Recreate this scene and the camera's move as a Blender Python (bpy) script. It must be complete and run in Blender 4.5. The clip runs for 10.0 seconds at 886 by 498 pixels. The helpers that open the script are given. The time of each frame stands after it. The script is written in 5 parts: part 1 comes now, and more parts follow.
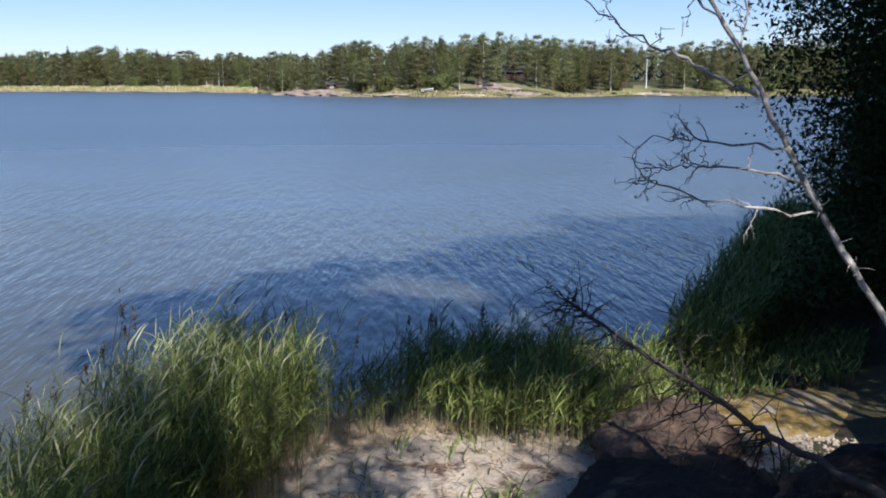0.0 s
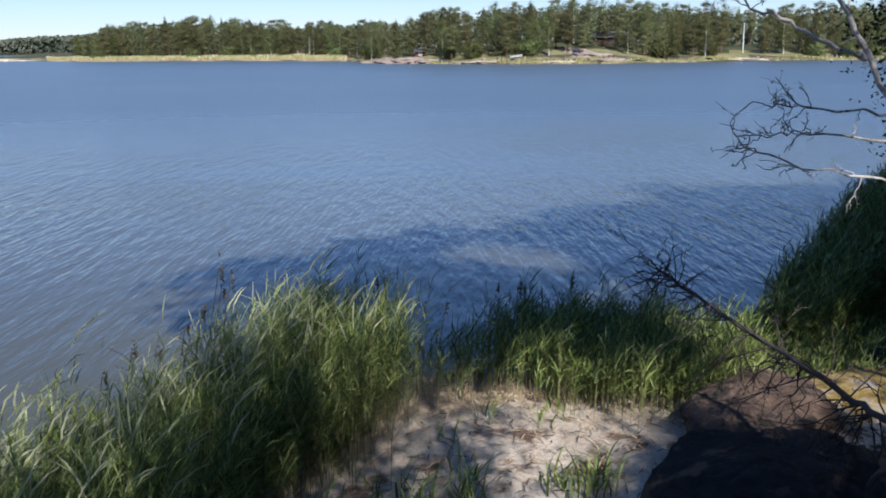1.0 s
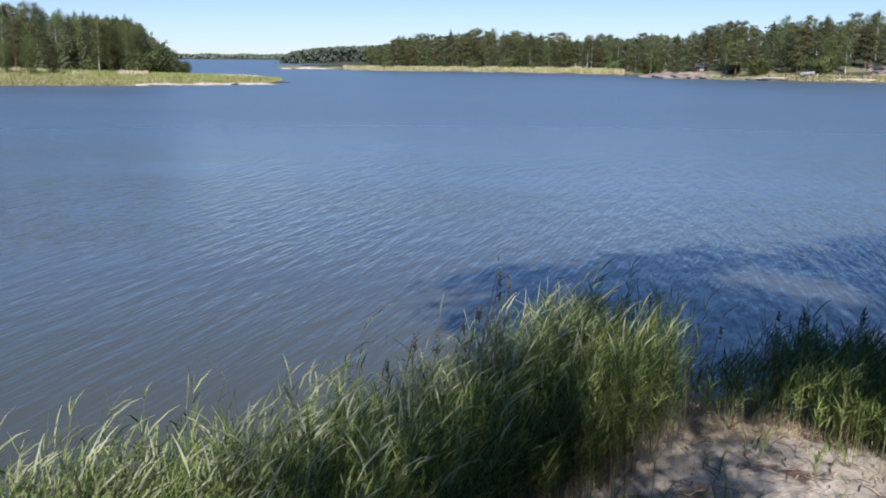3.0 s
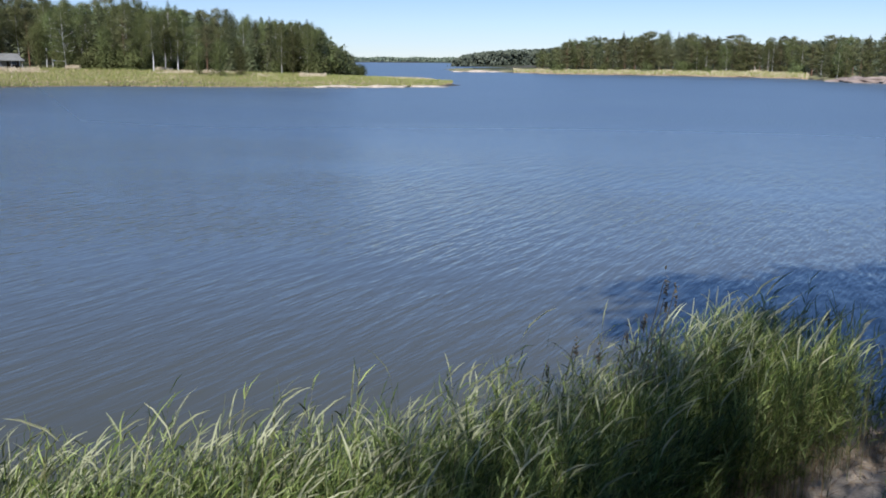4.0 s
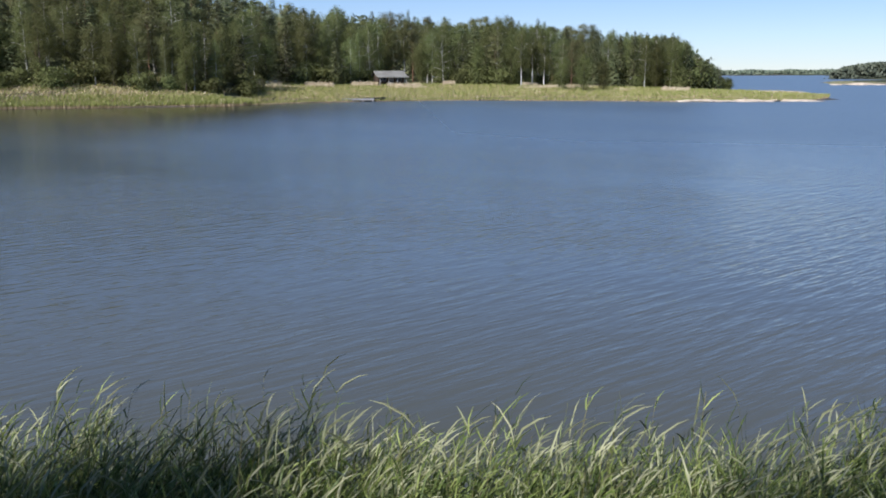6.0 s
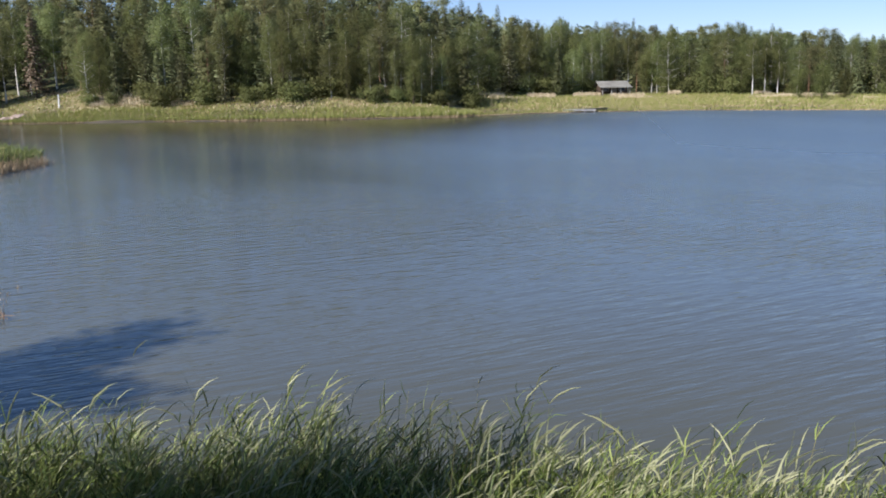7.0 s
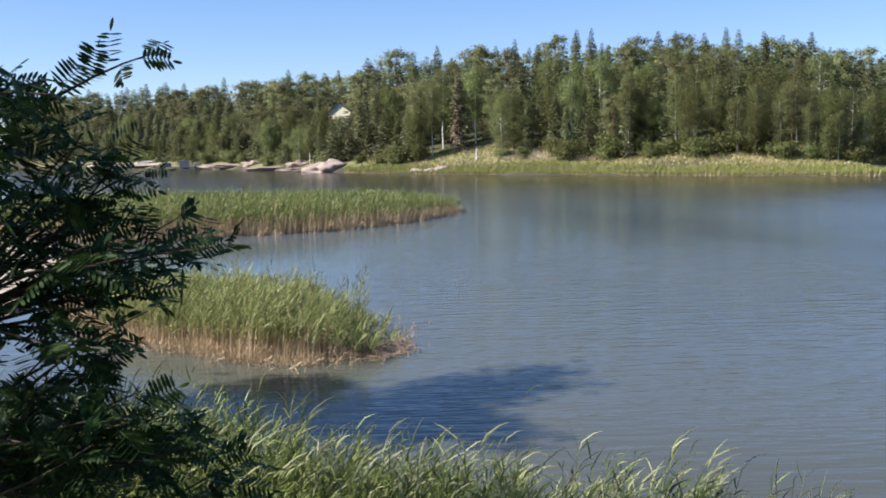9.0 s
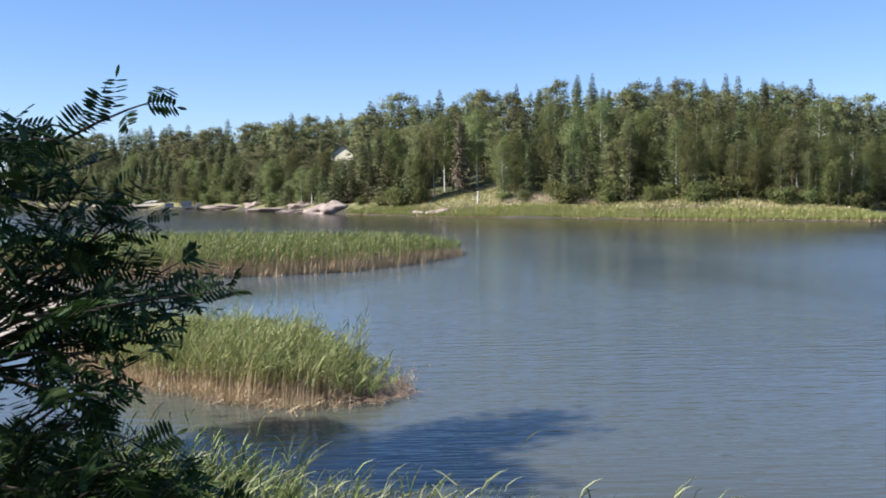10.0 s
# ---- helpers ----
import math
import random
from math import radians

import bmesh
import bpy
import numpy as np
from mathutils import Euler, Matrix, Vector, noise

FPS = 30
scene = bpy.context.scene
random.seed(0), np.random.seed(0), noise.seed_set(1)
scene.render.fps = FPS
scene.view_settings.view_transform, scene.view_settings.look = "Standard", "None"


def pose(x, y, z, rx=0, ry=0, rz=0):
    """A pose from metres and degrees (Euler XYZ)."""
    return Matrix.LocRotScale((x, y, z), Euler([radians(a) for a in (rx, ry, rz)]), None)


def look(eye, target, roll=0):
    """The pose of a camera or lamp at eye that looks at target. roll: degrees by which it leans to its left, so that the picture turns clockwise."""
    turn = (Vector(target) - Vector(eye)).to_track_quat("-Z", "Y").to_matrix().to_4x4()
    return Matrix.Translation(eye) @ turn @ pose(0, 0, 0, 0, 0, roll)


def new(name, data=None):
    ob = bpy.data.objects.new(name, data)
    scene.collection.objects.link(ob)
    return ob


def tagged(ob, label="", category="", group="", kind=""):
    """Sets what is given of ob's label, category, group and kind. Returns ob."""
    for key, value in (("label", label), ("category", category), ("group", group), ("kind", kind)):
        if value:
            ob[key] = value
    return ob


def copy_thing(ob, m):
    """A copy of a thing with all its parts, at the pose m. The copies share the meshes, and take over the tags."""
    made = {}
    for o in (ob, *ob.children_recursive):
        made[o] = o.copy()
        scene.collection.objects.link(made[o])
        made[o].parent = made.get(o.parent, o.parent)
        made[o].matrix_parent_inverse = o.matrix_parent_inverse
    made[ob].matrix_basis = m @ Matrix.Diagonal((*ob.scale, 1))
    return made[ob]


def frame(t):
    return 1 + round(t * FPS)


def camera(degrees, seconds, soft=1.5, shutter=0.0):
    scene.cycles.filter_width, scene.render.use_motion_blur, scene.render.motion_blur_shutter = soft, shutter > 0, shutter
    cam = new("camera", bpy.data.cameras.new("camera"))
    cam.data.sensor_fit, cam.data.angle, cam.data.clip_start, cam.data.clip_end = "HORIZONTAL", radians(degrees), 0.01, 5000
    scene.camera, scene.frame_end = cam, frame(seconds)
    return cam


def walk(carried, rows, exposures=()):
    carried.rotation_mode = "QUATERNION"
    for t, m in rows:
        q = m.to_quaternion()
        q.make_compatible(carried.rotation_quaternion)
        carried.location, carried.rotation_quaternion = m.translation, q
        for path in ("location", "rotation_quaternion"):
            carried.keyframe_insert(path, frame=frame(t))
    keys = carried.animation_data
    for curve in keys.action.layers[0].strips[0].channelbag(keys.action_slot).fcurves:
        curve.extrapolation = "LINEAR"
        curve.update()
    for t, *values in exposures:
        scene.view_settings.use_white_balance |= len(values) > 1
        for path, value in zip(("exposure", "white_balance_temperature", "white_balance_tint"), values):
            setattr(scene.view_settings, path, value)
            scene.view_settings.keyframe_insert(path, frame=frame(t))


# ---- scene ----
cam = camera(51.5, 10.0, soft=1.85)
PATH = [
    (0.0, (0.160, 0.000, 3.300), (12.207, 15.542, -0.351), -0.00),
    (0.5, (0.140, 0.000, 3.300), (11.521, 15.859, -1.054), -0.33),
    (1.0, (0.120, 0.000, 3.300), (10.543, 16.513, -1.023), -0.55),
    (1.5, (0.095, 0.000, 3.300), (9.474, 17.149, -0.935), -0.28),
    (2.0, (0.070, 0.000, 3.300), (8.171, 17.809, -0.850), -0.14),
    (2.2, (0.059, 0.000, 3.300), (7.630, 18.046, -0.827), 0.01),
    (3.3, (0.000, 0.000, 3.300), (4.312, 19.109, -0.733), 0.35),
    (3.5, (0.000, 0.000, 3.300), (3.629, 19.250, -0.731), 0.40),
    (4.0, (0.000, 0.000, 3.300), (1.790, 19.514, -0.699), 0.33),
    (4.5, (0.000, 0.000, 3.300), (0.048, 19.602, -0.668), 0.03),
    (5.0, (0.000, 0.000, 3.300), (-1.879, 19.524, -0.609), -0.28),
    (5.2, (0.000, 0.000, 3.300), (-2.636, 19.446, -0.561), -0.41),
    (6.3, (0.000, 0.000, 3.300), (-6.910, 18.412, -0.338), -0.36),
    (6.5, (0.000, 0.000, 3.300), (-7.768, 18.080, -0.273), -0.57),
    (7.0, (0.000, 0.000, 3.300), (-10.006, 16.973, -0.132), -1.00),
    (7.5, (0.000, 0.000, 3.300), (-12.048, 15.619, -0.002), -1.27),
    (8.0, (0.000, 0.000, 3.300), (-14.130, 13.822, 0.251), -1.56),
    (8.5, (0.000, 0.000, 3.307), (-15.557, 12.279, 0.621), -1.55),
    (9.0, (0.000, 0.000, 3.315), (-16.275, 11.424, 1.167), -0.66),
    (9.5, (0.000, 0.000, 3.322), (-16.404, 11.319, 1.649), -0.18),
    (10.0, (0.000, 0.000, 3.330), (-16.347, 11.457, 2.096), -0.26),
]
walk(cam, [(t, look(eye, target, roll)) for t, eye, target, roll in PATH],
     exposures=[(0.0, 0.9, 5480.0, 17.5), (2.0, 0.83, 5280.0, 17.0), (4.5, 0.75, 5300.0, 17.5), (6.5, 0.88, 5520.0, 17.0), (8.0, 1.27, 5850.0, 16.0), (10.0, 1.28, 5560.0, 14.0)])

# ---- sky and sun ----
SUN_AZ, SUN_EL = 160.0, 40.0           # degrees to the left of north, and above the horizon
SUN_TO = Vector((-math.sin(radians(SUN_AZ)) * math.cos(radians(SUN_EL)),
                 math.cos(radians(SUN_AZ)) * math.cos(radians(SUN_EL)), math.sin(radians(SUN_EL))))
world = bpy.data.worlds.new("sky")
scene.world = world
world.use_nodes = True
wn, wl = world.node_tree.nodes, world.node_tree.links
sky = wn.new("ShaderNodeTexSky")
sky.sky_type = "NISHITA"
sky.sun_disc = False
sky.altitude = 1200.0
sky.sun_elevation = radians(SUN_EL)
sky.sun_rotation = radians(-SUN_AZ)
sky.air_density, sky.dust_density, sky.ozone_density = 1.0, 0.0, 3.0
wn["Background"].inputs["Strength"].default_value = 0.106
tone = wn.new("ShaderNodeHueSaturation")
tone.inputs["Saturation"].default_value = 1.3
tone.inputs["Hue"].default_value = 0.509
soft_sky = wn.new("ShaderNodeGamma")
soft_sky.inputs["Gamma"].default_value = 0.68
wl.new(sky.outputs["Color"], soft_sky.inputs["Color"])
wl.new(soft_sky.outputs["Color"], tone.inputs["Color"])
wl.new(tone.outputs["Color"], wn["Background"].inputs["Color"])
sun_data = bpy.data.lights.new("sun", "SUN")
sun_data.energy, sun_data.angle, sun_data.color = 4.4, radians(0.55), (1.0, 0.9, 0.74)
sun = new("sun", sun_data)
sun.matrix_world = look(SUN_TO * 100, (0, 0, 0))
rng = np.random.default_rng(7)


# ---- materials ----
def material(name, rough=0.8, spec=0.3):
    m = bpy.data.materials.new(name)
    m.use_nodes = True
    nt = m.node_tree
    b = nt.nodes["Principled BSDF"]
    b.inputs["Roughness"].default_value = rough
    b.inputs["Specular IOR Level"].default_value = spec
    return m, nt, b


def node(nt, kind, **values):
    n = nt.nodes.new(kind)
    for k, v in values.items():
        n.inputs[k].default_value = v
    return n


def noise_tex(nt, scale, detail=4.0, rough=0.55, space="Object", stretch=None):
    co = nt.nodes.new("ShaderNodeTexCoord")
    t = node(nt, "ShaderNodeTexNoise", Scale=scale, Detail=detail, Roughness=rough)
    if stretch:
        mp = nt.nodes.new("ShaderNodeMapping")
        mp.inputs["Scale"].default_value = stretch
        nt.links.new(co.outputs[space], mp.inputs["Vector"])
        nt.links.new(mp.outputs["Vector"], t.inputs["Vector"])
    else:
        nt.links.new(co.outputs[space], t.inputs["Vector"])
    return t.outputs["Fac"]


def ramp(nt, fac, stops):
    r = nt.nodes.new("ShaderNodeValToRGB")
    el = r.color_ramp.elements
    while len(el) < len(stops):
        el.new(0.5)
    for e, (p, c) in zip(el, stops):
        e.position, e.color = p, (*c, 1.0)
    nt.links.new(fac, r.inputs["Fac"])
    return r.outputs["Color"]


def mix(nt, a, b, fac, mode="MIX"):
    m = nt.nodes.new("ShaderNodeMix")
    m.data_type, m.blend_type = "RGBA", mode
    for key, v in ((6, a), (7, b), (0, fac)):
        if isinstance(v, (int, float)):
            m.inputs[key].default_value = v
        elif isinstance(v, tuple):
            m.inputs[key].default_value = (*v, 1.0)
        else:
            nt.links.new(v, m.inputs[key])
    return m.outputs[2]


def bump(nt, b, height, strength, dist):
    n = node(nt, "ShaderNodeBump", Strength=strength, Distance=dist)
    nt.links.new(height, n.inputs["Height"])
    nt.links.new(n.outputs["Normal"], b.inputs["Normal"])
    return n


def leaf_material(name, dark, mid, light, translucent=0.3, by_object=0.35, rough=0.55):
    """Foliage: a tone for each leaf, one for each plant, and light through the blade."""
    m, nt, b = material(name, rough, 0.22 if by_object == 0.0 else 0.15)
    geo = nt.nodes.new("ShaderNodeNewGeometry")
    info = nt.nodes.new("ShaderNodeObjectInfo")
    c = ramp(nt, geo.outputs["Random Per Island"], [(0.0, dark), (0.5, mid), (1.0, light)])
    hs = node(nt, "ShaderNodeHueSaturation", Saturation=1.0)
    rv = node(nt, "ShaderNodeMapRange")
    rv.inputs["To Min"].default_value, rv.inputs["To Max"].default_value = 1.0 - by_object, 1.0 + by_object
    nt.links.new(info.outputs["Random"], rv.inputs["Value"])
    hv = node(nt, "ShaderNodeMapRange")
    hv.inputs["To Min"].default_value, hv.inputs["To Max"].default_value = 0.5 - by_object * 0.07, 0.5 + by_object * 0.05
    nt.links.new(info.outputs["Random"], hv.inputs["Value"])
    nt.links.new(c, hs.inputs["Color"])
    nt.links.new(rv.outputs["Result"], hs.inputs["Value"])
    nt.links.new(hv.outputs["Result"], hs.inputs["Hue"])
    nt.links.new(hs.outputs["Color"], b.inputs["Base Color"])
    tr = nt.nodes.new("ShaderNodeBsdfTranslucent")
    nt.links.new(hs.outputs["Color"], tr.inputs["Color"])
    ms = nt.nodes.new("ShaderNodeMixShader")
    ms.inputs["Fac"].default_value = translucent
    nt.links.new(b.outputs["BSDF"], ms.inputs[1])
    nt.links.new(tr.outputs["BSDF"], ms.inputs[2])
    nt.links.new(ms.outputs["Shader"], nt.nodes["Material Output"].inputs["Surface"])
    return m


def surface(name, stops, scale, fine=None, rough=0.85, spec=0.25, bump_d=0.02, stretch=None, second=None):
    """Two scales of variation in colour, and relief."""
    m, nt, b = material(name, rough, spec)
    a = noise_tex(nt, scale, 5.0, 0.6, stretch=stretch)
    c = ramp(nt, a, stops)
    f = noise_tex(nt, fine or scale * 14, 4.0, 0.7, stretch=stretch)
    g = ramp(nt, f, [(0.25, (0.55, 0.55, 0.55)), (0.7, (1.25, 1.25, 1.25))])
    c = mix(nt, c, g, 0.8, "MULTIPLY")
    if second:
        mask = ramp(nt, noise_tex(nt, second[0], 5.0, 0.6), [(second[2], (0, 0, 0)), (second[2] + 0.07, (1, 1, 1))])
        c = mix(nt, c, second[1], mask)
    nt.links.new(c, b.inputs["Base Color"])
    bump(nt, b, f, 0.7, bump_d)
    return m


M_SAND = surface("sand", [(0.3, (0.35, 0.285, 0.2)), (0.6, (0.52, 0.445, 0.335)), (0.8, (0.42, 0.345, 0.255))], 1.3, 38, 0.9, 0.2, 0.02,
                 second=(2.2, (0.15, 0.10, 0.065), 0.58))
M_SOIL = surface("soil", [(0.3, (0.05, 0.04, 0.025)), (0.55, (0.09, 0.085, 0.04)), (0.8, (0.13, 0.10, 0.06))], 0.9, 16, 0.9, 0.2, 0.04)
M_MEADOW = surface("meadow", [(0.3, (0.13, 0.13, 0.05)), (0.5, (0.2, 0.19, 0.08)), (0.7, (0.3, 0.25, 0.14))], 0.25, 3.5, 0.9, 0.2, 0.1)
M_BED = surface("lake_bed", [(0.3, (0.05, 0.045, 0.03)), (0.7, (0.1, 0.085, 0.06))], 0.4, 6, 0.9, 0.2, 0.02)
M_FOREST_FLOOR = surface("forest_floor", [(0.3, (0.03, 0.04, 0.015)), (0.6, (0.07, 0.075, 0.03)), (0.8, (0.10, 0.075, 0.045))], 0.2, 3, 0.9, 0.2, 0.1)
M_PINK = surface("pink_granite", [(0.25, (0.2, 0.15, 0.12)), (0.55, (0.37, 0.29, 0.235)), (0.8, (0.48, 0.395, 0.33))], 0.5, 9, 0.8, 0.3, 0.04)
M_BROWN_GRANITE = surface("brown_granite", [(0.25, (0.15, 0.115, 0.09)), (0.55, (0.27, 0.215, 0.17)), (0.8, (0.36, 0.3, 0.245))], 0.5, 9, 0.8, 0.3, 0.04)
# dark rock; its near-black tone also carries the bank boulders' deep shade
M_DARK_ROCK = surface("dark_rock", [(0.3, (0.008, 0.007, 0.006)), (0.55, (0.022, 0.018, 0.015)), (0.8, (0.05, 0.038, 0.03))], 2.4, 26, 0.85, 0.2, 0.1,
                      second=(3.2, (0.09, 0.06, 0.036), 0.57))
M_BROWN_ROCK = surface("brown_rock", [(0.3, (0.05, 0.034, 0.022)), (0.5, (0.135, 0.09, 0.06)), (0.8, (0.22, 0.155, 0.11))], 3.2, 24, 0.85, 0.25, 0.1,
                       second=(4.0, (0.045, 0.037, 0.025), 0.53))
M_LICHEN = surface("lichen_rock", [(0.36, (0.12, 0.088, 0.045)), (0.5, (0.34, 0.235, 0.06)), (0.66, (0.42, 0.36, 0.27))], 4.5, 40, 0.9, 0.2, 0.06,
                   second=(16.0, (0.46, 0.42, 0.36), 0.63))
M_BARK = surface("bark", [(0.3, (0.06, 0.045, 0.035)), (0.7, (0.14, 0.11, 0.085))], 1.2, 14, 0.9, 0.2, 0.03, stretch=(1, 1, 0.25))
M_PINE_BARK = surface("pine_bark", [(0.3, (0.13, 0.075, 0.045)), (0.7, (0.24, 0.14, 0.085))], 1.0, 12, 0.9, 0.2, 0.03, stretch=(1, 1, 0.3))
M_BIRCH = surface("birch_bark", [(0.3, (0.5, 0.48, 0.44)), (0.7, (0.72, 0.7, 0.66))], 0.8, 5, 0.75, 0.3, 0.01, stretch=(1, 1, 2.2),
                  second=(1.4, (0.05, 0.045, 0.04), 0.6))
M_SNAG = surface("dead_birch_bark", [(0.3, (0.24, 0.215, 0.18)), (0.55, (0.42, 0.39, 0.34)), (0.8, (0.54, 0.51, 0.46))], 5.0, 40, 0.85, 0.25, 0.006,
                 stretch=(1, 1, 1.6), second=(11.0, (0.07, 0.058, 0.048), 0.58))
M_DEADWOOD = surface("dead_wood", [(0.3, (0.03, 0.024, 0.02)), (0.7, (0.085, 0.068, 0.056))], 3.0, 40, 0.9, 0.2, 0.008)
M_BLOCKWORK = surface("weathered_planks", [(0.3, (0.22, 0.21, 0.2)), (0.7, (0.4, 0.39, 0.37))], 1.5, 12, 0.85, 0.25, 0.01)
M_RED = surface("red_paint", [(0.3, (0.075, 0.035, 0.026)), (0.7, (0.12, 0.055, 0.04))], 0.8, 9, 0.8, 0.25, 0.01)
M_BROWN_WALL = surface("brown_stained_wall", [(0.3, (0.05, 0.035, 0.025)), (0.7, (0.09, 0.065, 0.045))], 0.8, 9, 0.8, 0.25, 0.01)
M_WHITE = surface("white_paint", [(0.3, (0.7, 0.69, 0.66)), (0.7, (0.82, 0.81, 0.79))], 0.6, 8, 0.6, 0.4, 0.005)
M_CREAM = surface("cream_paint", [(0.3, (0.66, 0.6, 0.42)), (0.7, (0.78, 0.72, 0.52))], 0.6, 8, 0.75, 0.3, 0.005)
M_ROOF = surface("roof_felt", [(0.3, (0.15, 0.145, 0.12)), (0.7, (0.24, 0.235, 0.2))], 0.6, 8, 0.8, 0.3, 0.01)
M_DARK_ROOF = surface("dark_roof", [(0.3, (0.05, 0.05, 0.055)), (0.7, (0.09, 0.09, 0.09))], 0.6, 8, 0.8, 0.3, 0.01)
M_BOAT_DARK = surface("dark_boat_paint", [(0.3, (0.03, 0.035, 0.035)), (0.7, (0.07, 0.075, 0.07))], 1.0, 9, 0.5, 0.4, 0.005)
M_GLASS = material("window_glass", 0.08, 0.5)[0]
M_GLASS.node_tree.nodes["Principled BSDF"].inputs["Base Color"].default_value = (0.03, 0.035, 0.04, 1)

L_REED = leaf_material("reed_leaf", (0.028, 0.046, 0.009), (0.105, 0.148, 0.026), (0.3, 0.345, 0.1), 0.17, 0.0, 0.5)
L_REED_STEM = leaf_material("reed_stem", (0.085, 0.095, 0.03), (0.14, 0.145, 0.05), (0.24, 0.215, 0.09), 0.1, 0.0)
L_STRAW = leaf_material("dry_reed", (0.29, 0.205, 0.115), (0.44, 0.33, 0.195), (0.59, 0.475, 0.305), 0.15, 0.0)
L_OLD = leaf_material("old_reed", (0.12, 0.078, 0.045), (0.23, 0.15, 0.09), (0.38, 0.27, 0.165), 0.1, 0.0)
L_MEADOW = leaf_material("meadow_blade", (0.215, 0.24, 0.056), (0.28, 0.3, 0.08), (0.36, 0.36, 0.125), 0.35, 0.0)
L_PALE = leaf_material("pale_dry_reed", (0.38, 0.30, 0.18), (0.52, 0.43, 0.28), (0.66, 0.57, 0.4), 0.15, 0.0)
L_PLUME = leaf_material("young_reed_panicle", (0.24, 0.26, 0.13), (0.33, 0.34, 0.18), (0.44, 0.44, 0.27), 0.2, 0.0)
L_ISLET = leaf_material("islet_reed_leaf", (0.155, 0.185, 0.055), (0.255, 0.28, 0.095), (0.38, 0.39, 0.16), 0.35, 0.0)
L_BROAD = leaf_material("broad_islet_reed_leaf", (0.09, 0.125, 0.028), (0.165, 0.205, 0.054), (0.27, 0.3, 0.1), 0.25, 0.0)
L_PANICLE = leaf_material("reed_panicle", (0.05, 0.045, 0.03), (0.10, 0.085, 0.05), (0.2, 0.17, 0.1), 0.1, 0.0)
L_BIRCH = leaf_material("birch_leaf", (0.118, 0.138, 0.044), (0.152, 0.174, 0.06), (0.19, 0.21, 0.08), 0.38)
L_ALDER = leaf_material("alder_leaf", (0.1, 0.118, 0.037), (0.136, 0.154, 0.05), (0.172, 0.186, 0.064), 0.38)
L_PINE = leaf_material("pine_needle", (0.122, 0.132, 0.054), (0.162, 0.168, 0.068), (0.205, 0.205, 0.086), 0.33)
L_SPRUCE = leaf_material("spruce_needle", (0.072, 0.088, 0.04), (0.118, 0.13, 0.058), (0.178, 0.184, 0.082), 0.3)
L_BROWN = leaf_material("withered_needle", (0.1, 0.08, 0.048), (0.16, 0.128, 0.078), (0.22, 0.178, 0.11), 0.1)
L_ROWAN = leaf_material("rowan_leaflet", (0.018, 0.042, 0.01), (0.035, 0.07, 0.016), (0.07, 0.11, 0.025), 0.25, 0.0, 0.62)
# the alder leaf darkened: the bank's shade is put into its colour
L_SHADED_ALDER = leaf_material("shaded_alder_leaf", (0.016, 0.032, 0.008), (0.03, 0.05, 0.013), (0.055, 0.075, 0.02), 0.25, 0.1, 0.6)
# paler and bluer than nearer leaves: distance haze painted into the colour
L_FAR = leaf_material("hazed_wood_leaf", (0.08, 0.104, 0.07), (0.122, 0.15, 0.1), (0.165, 0.192, 0.125), 0.15)


